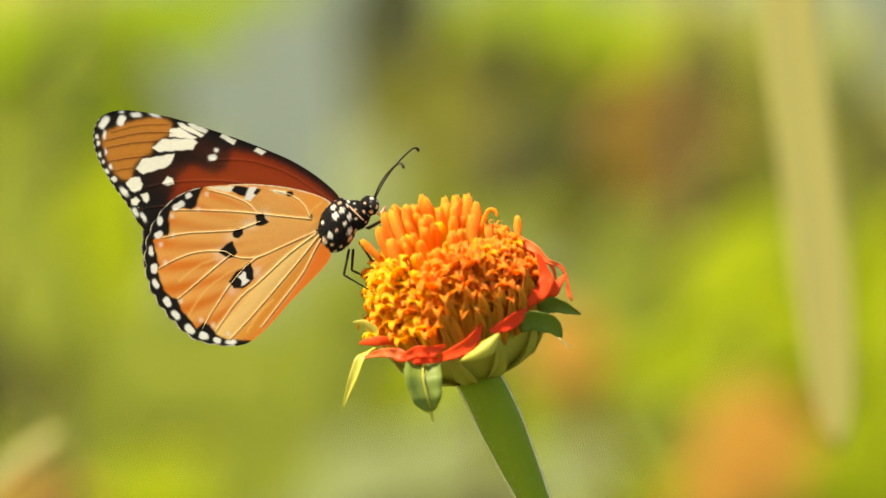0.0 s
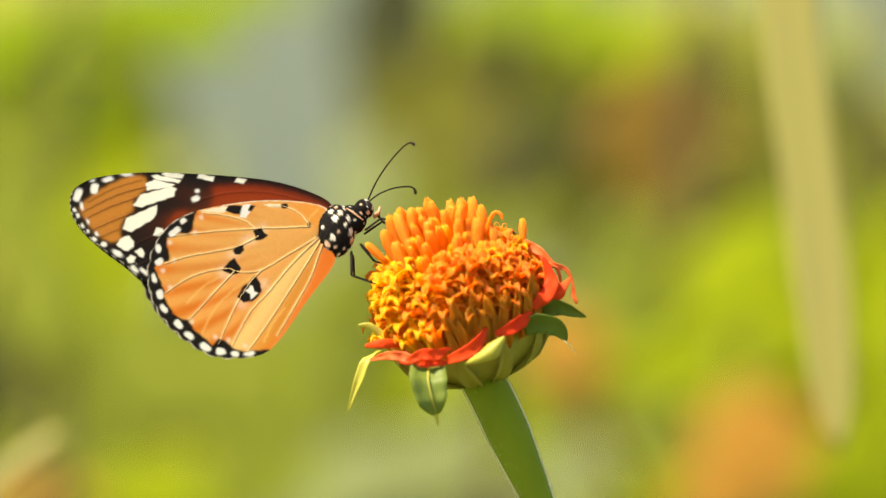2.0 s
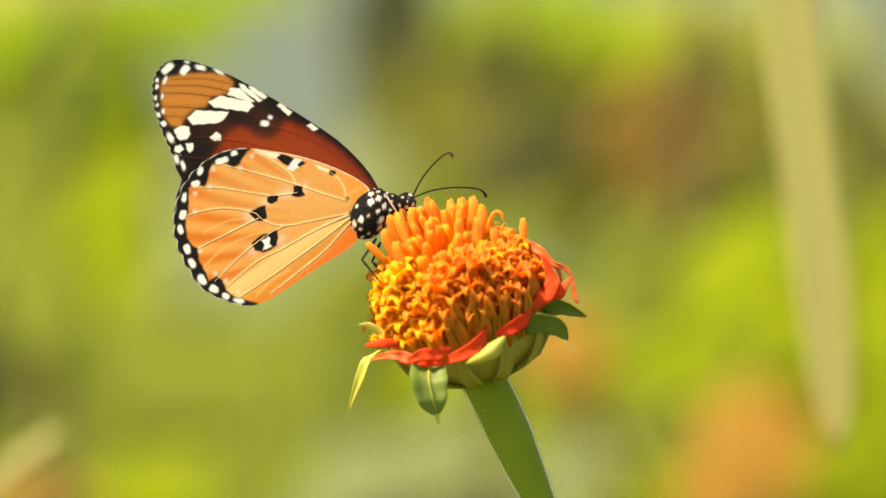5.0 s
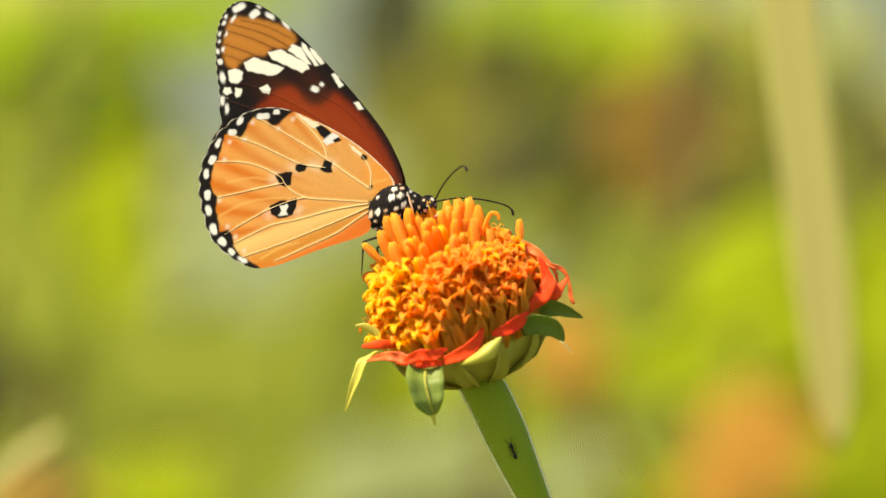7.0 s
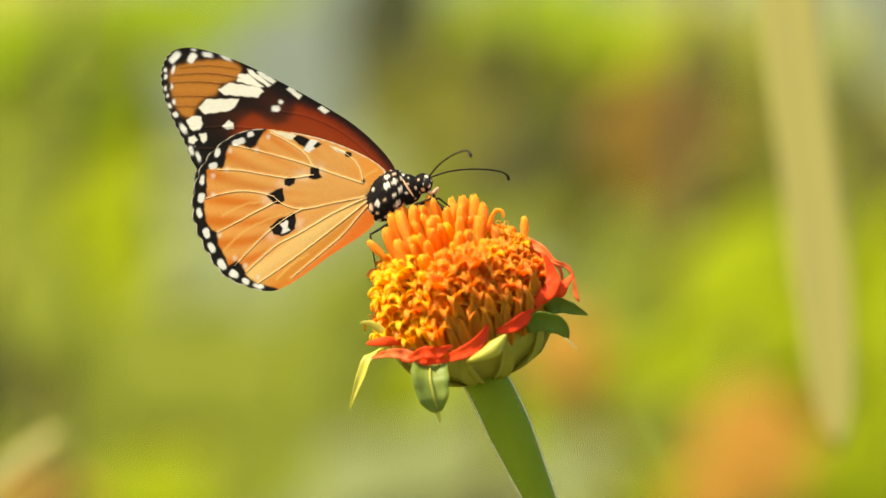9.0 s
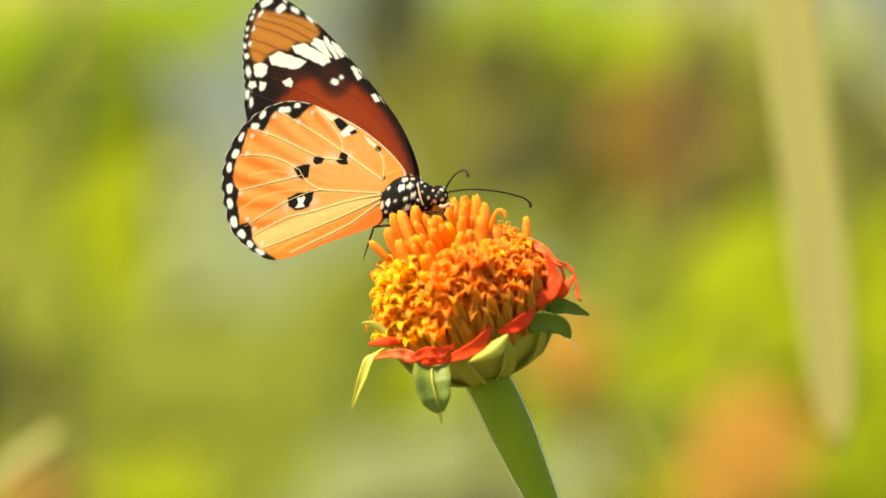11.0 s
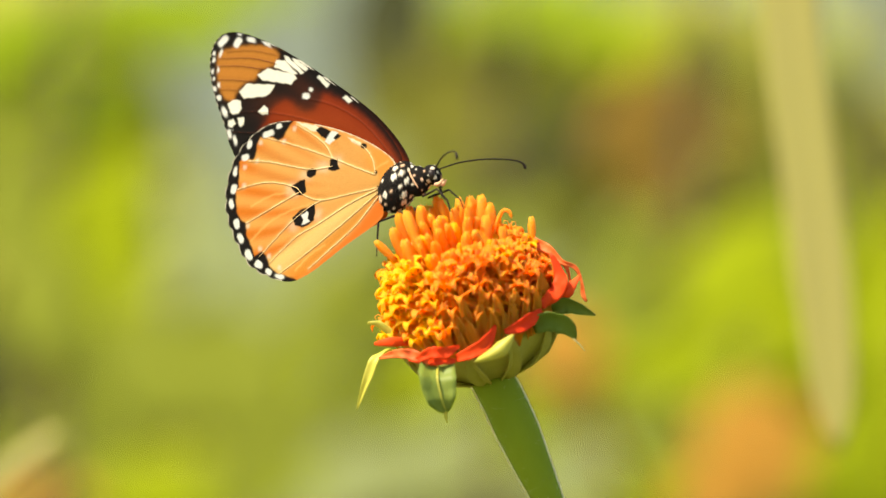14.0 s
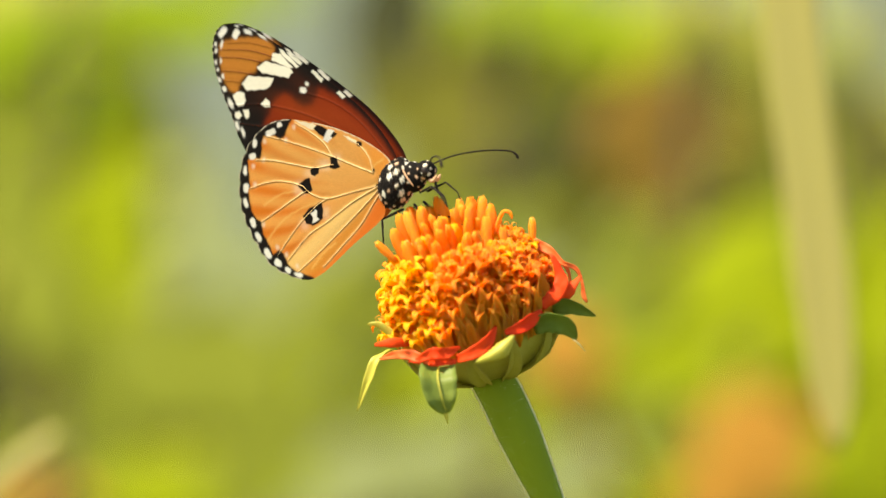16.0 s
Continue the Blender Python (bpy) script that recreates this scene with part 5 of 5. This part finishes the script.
    # the forewings sweep up and out a little against the hindwings
    for wing in (forewing_near, forewing_far):
        walk(wing, [(t, pose(0, 0, 0, 0, up, out)) for t, up, out in (
            (0, 2.1, -3.3), (0.1, -1.8, -3.2), (0.2, -4.2, -3.1), (0.3, -3.7, -2.9), (0.4, -4.6, -2.8), (0.5, -4.4, -2.7), (0.6, -3.2, -2.6),
            (0.7, -3.4, -2.5), (0.8, -2.5, -2.4), (0.9, -1.8, -2.3), (1, -2.7, -2.2), (1.1, -0.7, -2.1), (1.2, -1.2, -2.0), (1.3, -0.8, -1.8),
            (1.4, -2.1, -1.7), (1.5, -0.3, -1.6), (1.6, -1.6, -1.5), (1.7, -1.0, -1.4), (1.8, -1.7, -1.3), (1.9, -2.8, -1.2), (2, -5.4, -1.1),
            (2.1, -5.3, -1.0), (2.2, -4.6, -0.9), (2.3, -3.6, -0.9), (2.4, -2.7, -0.8), (2.5, 0.4, -0.7), (2.6, 0.4, -0.8), (2.7, 0.4, -1.0),
            (2.8, 0.5, -1.1), (2.9, 2.5, -1.3), (3, 2.1, -1.4), (3.1, 3.0, -1.4), (3.2, 2.3, -1.3), (3.3, 1.6, -1.3), (3.4, -2.1, -1.2),
            (3.5, -4.3, -1.2), (3.6, -2.9, -1.1), (3.7, -2.8, -1.0), (3.8, -3.2, -1.0), (3.9, -3.3, -0.9), (4, -3.0, -0.8), (4.2, 0.6, -0.4),
            (6.3, 1.8, -0.1), (6.5, 1.0, -0.2), (6.7, 3.4, -0.2), (6.8, 4.2, -0.3), (7, 2.2, -0.3), (7.2, 3.6, -0.3), (7.3, 5.7, -0.3), (7.5, 2.1, -0.3),
            (7.7, -1.2, -0.2), (7.8, -2.5, -0.1), (8, -1.7, 0.0), (8.2, 2.9, 0.2), (8.3, 2.8, 0.2), (8.5, -0.8, 0.2), (8.7, -0.8, 0.2), (8.8, -1.7, 0.2),
            (9, -1.7, 0.2), (9.1, -0.6, 0.2), (9.2, 0.7, 0.2), (11.3, 2.4, 0.2), (11.5, 1.7, 0.2), (11.6, 0.2, 0.2), (11.7, -1.6, 0.2), (11.8, -2.7, 0.2),
            (11.9, -2.1, 0.2), (12, -2.9, 0.2), (12.2, -2.4, 0.2), (12.3, -1.5, 0.2), (12.4, -1.4, 0.2), (12.5, -1.1, 0.1), (12.7, -1.0, 0.2),
            (12.8, -2.6, 0.2), (13, -3.7, 0.2), (13.2, -4.2, 0.2), (13.3, -4.5, 0.2), (13.5, -1.2, 0.0), (13.7, -0.3, 0.0), (13.8, 1.6, 0.1),
            (14, 0.9, 0.2), (14.2, 1.9, -0.1), (14.3, 2.1, -0.1), (14.5, 2.0, -0.3), (14.7, 1.8, -0.3), (14.8, 1.5, -0.4), (15, 2.1, -0.4),
            (15.2, -3.0, -0.4), (15.3, -1.6, -0.3), (15.5, 1.6, -0.2), (15.7, 0.7, -0.2), (15.8, 1.2, -0.3), (16, 3.0, -0.4))])
    walk(feeler_near, [
        (0, pose(90.0 * U, 9.0 * U, 13.0 * U, -3, -14, -60)),
        (0.5, pose(90.0 * U, 9.0 * U, 13.0 * U, -13, -0, -51)),
        (1, pose(90.0 * U, 9.0 * U, 13.0 * U, -2, -23, -59)),
        (1.5, pose(90.0 * U, 9.0 * U, 13.0 * U, 5, -30, -61)),
        (2, pose(90.0 * U, 9.0 * U, 13.0 * U, -3, -14, -54)),
        (2.5, pose(90.0 * U, 9.0 * U, 13.0 * U, 4, -13, -58)),
        (3, pose(90.0 * U, 9.0 * U, 13.0 * U, 8, -13, -60)),
        (3.5, pose(90.0 * U, 9.0 * U, 13.0 * U, -5, -2, -56)),
        (4, pose(90.0 * U, 9.0 * U, 13.0 * U, 0, -3, -49)),
        (4.2, pose(90.0 * U, 9.0 * U, 13.0 * U, 8, -16, -56)),
        (6.3, pose(90.0 * U, 9.0 * U, 13.0 * U, 16, -16, -58)),
        (6.5, pose(90.0 * U, 9.0 * U, 13.0 * U, 18, -24, -57)),
        (7, pose(90.0 * U, 9.0 * U, 13.0 * U, 22, -22, -63)),
        (7.5, pose(90.0 * U, 9.0 * U, 13.0 * U, 20, -13, -59)),
        (8, pose(90.0 * U, 9.0 * U, 13.0 * U, 9, -13, -51)),
        (8.5, pose(90.0 * U, 9.0 * U, 13.0 * U, 11, -3, -52)),
        (9, pose(90.0 * U, 9.0 * U, 13.0 * U, 6, -12, -52)),
        (9.2, pose(90.0 * U, 9.0 * U, 13.0 * U, 16, -18, -57)),
        (11.3, pose(90.0 * U, 9.0 * U, 13.0 * U, 23, -11, -55)),
        (11.5, pose(90.0 * U, 9.0 * U, 13.0 * U, 21, -15, -55)),
        (12, pose(90.0 * U, 9.0 * U, 13.0 * U, 5, -8, -43)),
        (12.5, pose(90.0 * U, 9.0 * U, 13.0 * U, 14, -14, -48)),
        (13, pose(90.0 * U, 9.0 * U, 13.0 * U, 5, 1, -41)),
        (13.5, pose(90.0 * U, 9.0 * U, 13.0 * U, 6, -8, -46)),
        (14, pose(90.0 * U, 9.0 * U, 13.0 * U, 7, -5, -47)),
        (14.5, pose(90.0 * U, 9.0 * U, 13.0 * U, 13, -8, -50)),
        (15, pose(90.0 * U, 9.0 * U, 13.0 * U, 11, -11, -48)),
        (15.5, pose(90.0 * U, 9.0 * U, 13.0 * U, -3, -6, -44)),
        (16, pose(90.0 * U, 9.0 * U, 13.0 * U, -3, -6, -44)),
    ])
    walk(feeler_far, [
        (0, pose(90.0 * U, 23.0 * U, 13.0 * U, 17, -32, 55)),
        (0.5, pose(90.0 * U, 23.0 * U, 13.0 * U, 32, -23, 45)),
        (1, pose(90.0 * U, 23.0 * U, 13.0 * U, 18, -27, 42)),
        (1.5, pose(90.0 * U, 23.0 * U, 13.0 * U, 5, -22, 58)),
        (2, pose(90.0 * U, 23.0 * U, 13.0 * U, 28, -11, 46)),
        (2.5, pose(90.0 * U, 23.0 * U, 13.0 * U, 19, -26, 50)),
        (3, pose(90.0 * U, 23.0 * U, 13.0 * U, 15, -30, 53)),
        (3.5, pose(90.0 * U, 23.0 * U, 13.0 * U, 29, -10, 47)),
        (4, pose(90.0 * U, 23.0 * U, 13.0 * U, 26, -11, 40)),
        (4.2, pose(90.0 * U, 23.0 * U, 13.0 * U, 16, -17, 42)),
        (6.3, pose(90.0 * U, 23.0 * U, 13.0 * U, 4, -12, 41)),
        (6.5, pose(90.0 * U, 23.0 * U, 13.0 * U, 0, -8, 40)),
        (7, pose(90.0 * U, 23.0 * U, 13.0 * U, -4, -13, 43)),
        (7.5, pose(90.0 * U, 23.0 * U, 13.0 * U, -4, -14, 43)),
        (8, pose(90.0 * U, 23.0 * U, 13.0 * U, 2, -6, 41)),
        (8.5, pose(90.0 * U, 23.0 * U, 13.0 * U, 0, -8, 44)),
        (9, pose(90.0 * U, 23.0 * U, 13.0 * U, 5, -6, 39)),
        (9.2, pose(90.0 * U, 23.0 * U, 13.0 * U, 2, -11, 43)),
        (11.3, pose(90.0 * U, 23.0 * U, 13.0 * U, 1, -14, 44)),
        (11.5, pose(90.0 * U, 23.0 * U, 13.0 * U, -1, -15, 47)),
        (12, pose(90.0 * U, 23.0 * U, 13.0 * U, 8, -11, 46)),
        (12.5, pose(90.0 * U, 23.0 * U, 13.0 * U, 8, -11, 45)),
        (13, pose(90.0 * U, 23.0 * U, 13.0 * U, 11, -15, 46)),
        (13.5, pose(90.0 * U, 23.0 * U, 13.0 * U, 9, -9, 46)),
        (14, pose(90.0 * U, 23.0 * U, 13.0 * U, 5, -9, 46)),
        (14.5, pose(90.0 * U, 23.0 * U, 13.0 * U, 2, -14, 53)),
        (15, pose(90.0 * U, 23.0 * U, 13.0 * U, 2, -14, 53)),
        (15.5, pose(90.0 * U, 23.0 * U, 13.0 * U, 3, -5, 49)),
        (16, pose(90.0 * U, 23.0 * U, 13.0 * U, -4, -2, 56)),
    ])
    for i, limb in enumerate(LEGS):
        a, b = ((0, 46), (0, 34), (0, -12), (0, -8), (0, -6), (0, -4))[i]
        h = limb.location.copy()
        walk(limb, [(t, pose(h.x, h.y, h.z, 0, g, 0)) for t, g in ((0, a), (4.2, a), (6.3, b * 0.6), (9.2, b * 0.8), (11.3, b), (16, b))])
    walk(flower_plant, [
        (0, sway(0, 0)), (0.5, sway(-6, 4)), (1, sway(22.5, -3.5)), (1.5, sway(0, 0)), (2, sway(9, 5)), (2.5, sway(-4.5, 0)), (3, sway(12, 0)),
        (3.5, sway(-1.5, 8.5)), (4, sway(5, 6)), (4.2, sway(8, 4)), (6.3, sway(12, 5)), (6.5, sway(15, 5)), (7, sway(3.5, 6)), (7.5, sway(16, 3)),
        (8, sway(12, 1.5)), (8.5, sway(4.5, 6)), (9, sway(12, 1)), (9.2, sway(13, 1)), (11.3, sway(16, 1.5)), (11.5, sway(16.5, 1.5)), (12, sway(17, 1)),
        (12.5, sway(21.5, 1.5)), (13, sway(19, 2)), (13.5, sway(20.5, 2)), (14, sway(25, 1.5)), (14.5, sway(22, 2)), (15, sway(23.5, 2)),
        (15.5, sway(22, 2)), (16, sway(26, 3))])
    walk(ant, [
        (0, climb(905, 470, 110, 70, -80)), (0.6, climb(880, 412, 20, 110, -80)), (0.7, climb(866, 404, -30, 100, -80)), (0.8, climb(884, 398, -70, 90, -80)),
        (0.9, climb(890, 388, -74, 115, -80)), (1.0, climb(885, 380, -74, 120, -80)), (1.1, climb(864, 357, -50, 170, -85)), (1.2, climb(830, 352, -40, 200, -85)),
        (1.3, climb(848, 365, -60, 340, -85)), (1.4, climb(855, 372, -74, 305, -85)), (1.5, climb(863, 375, -78, 302, -85)), (1.7, climb(874, 380, -74, 312, -85)),
        (1.9, climb(890, 398, -20, 320, -85)),
        (2.2, climb(930, 445, 110, 300, -120)), (2.8, climb(905, 560, 150, 255, -170)), (3.6, climb(872, 700, 60, 248, -180)),
        (4.6, climb(930, 860, 48, 248, -180)), (5.2, climb(985, 990, 40, 248, -180)), (5.4, climb(1000, 1005, 30, 210, -235)),
        (5.6, climb(1002, 1008, 10, 170, -285)), (5.8, climb(995, 1000, -10, 138, -325)), (6.0, climb(980, 965, -22, 115, -360)),
        (6.3, climb(956, 896, -27, 112)), (6.5, climb(944, 850, -28, 110)),
        (6.7, climb(943, 826, -30, 95)), (6.9, climb(925, 818, -35, 112)), (7.0, climb(911, 806, -37, 112)), (7.1, climb(914, 796, -37, 100)),
        (7.3, climb(941, 746, -8, 92, 60)), (7.5, climb(932, 684, 12, 100, 85)), (7.7, climb(912, 668, 40, 120, 85)), (7.9, climb(886, 650, 80, 150, 60)),
        (8.4, climb(860, 650, 110, 160, 60)), (16, climb(850, 640, 130, 160, 60))])


motions()
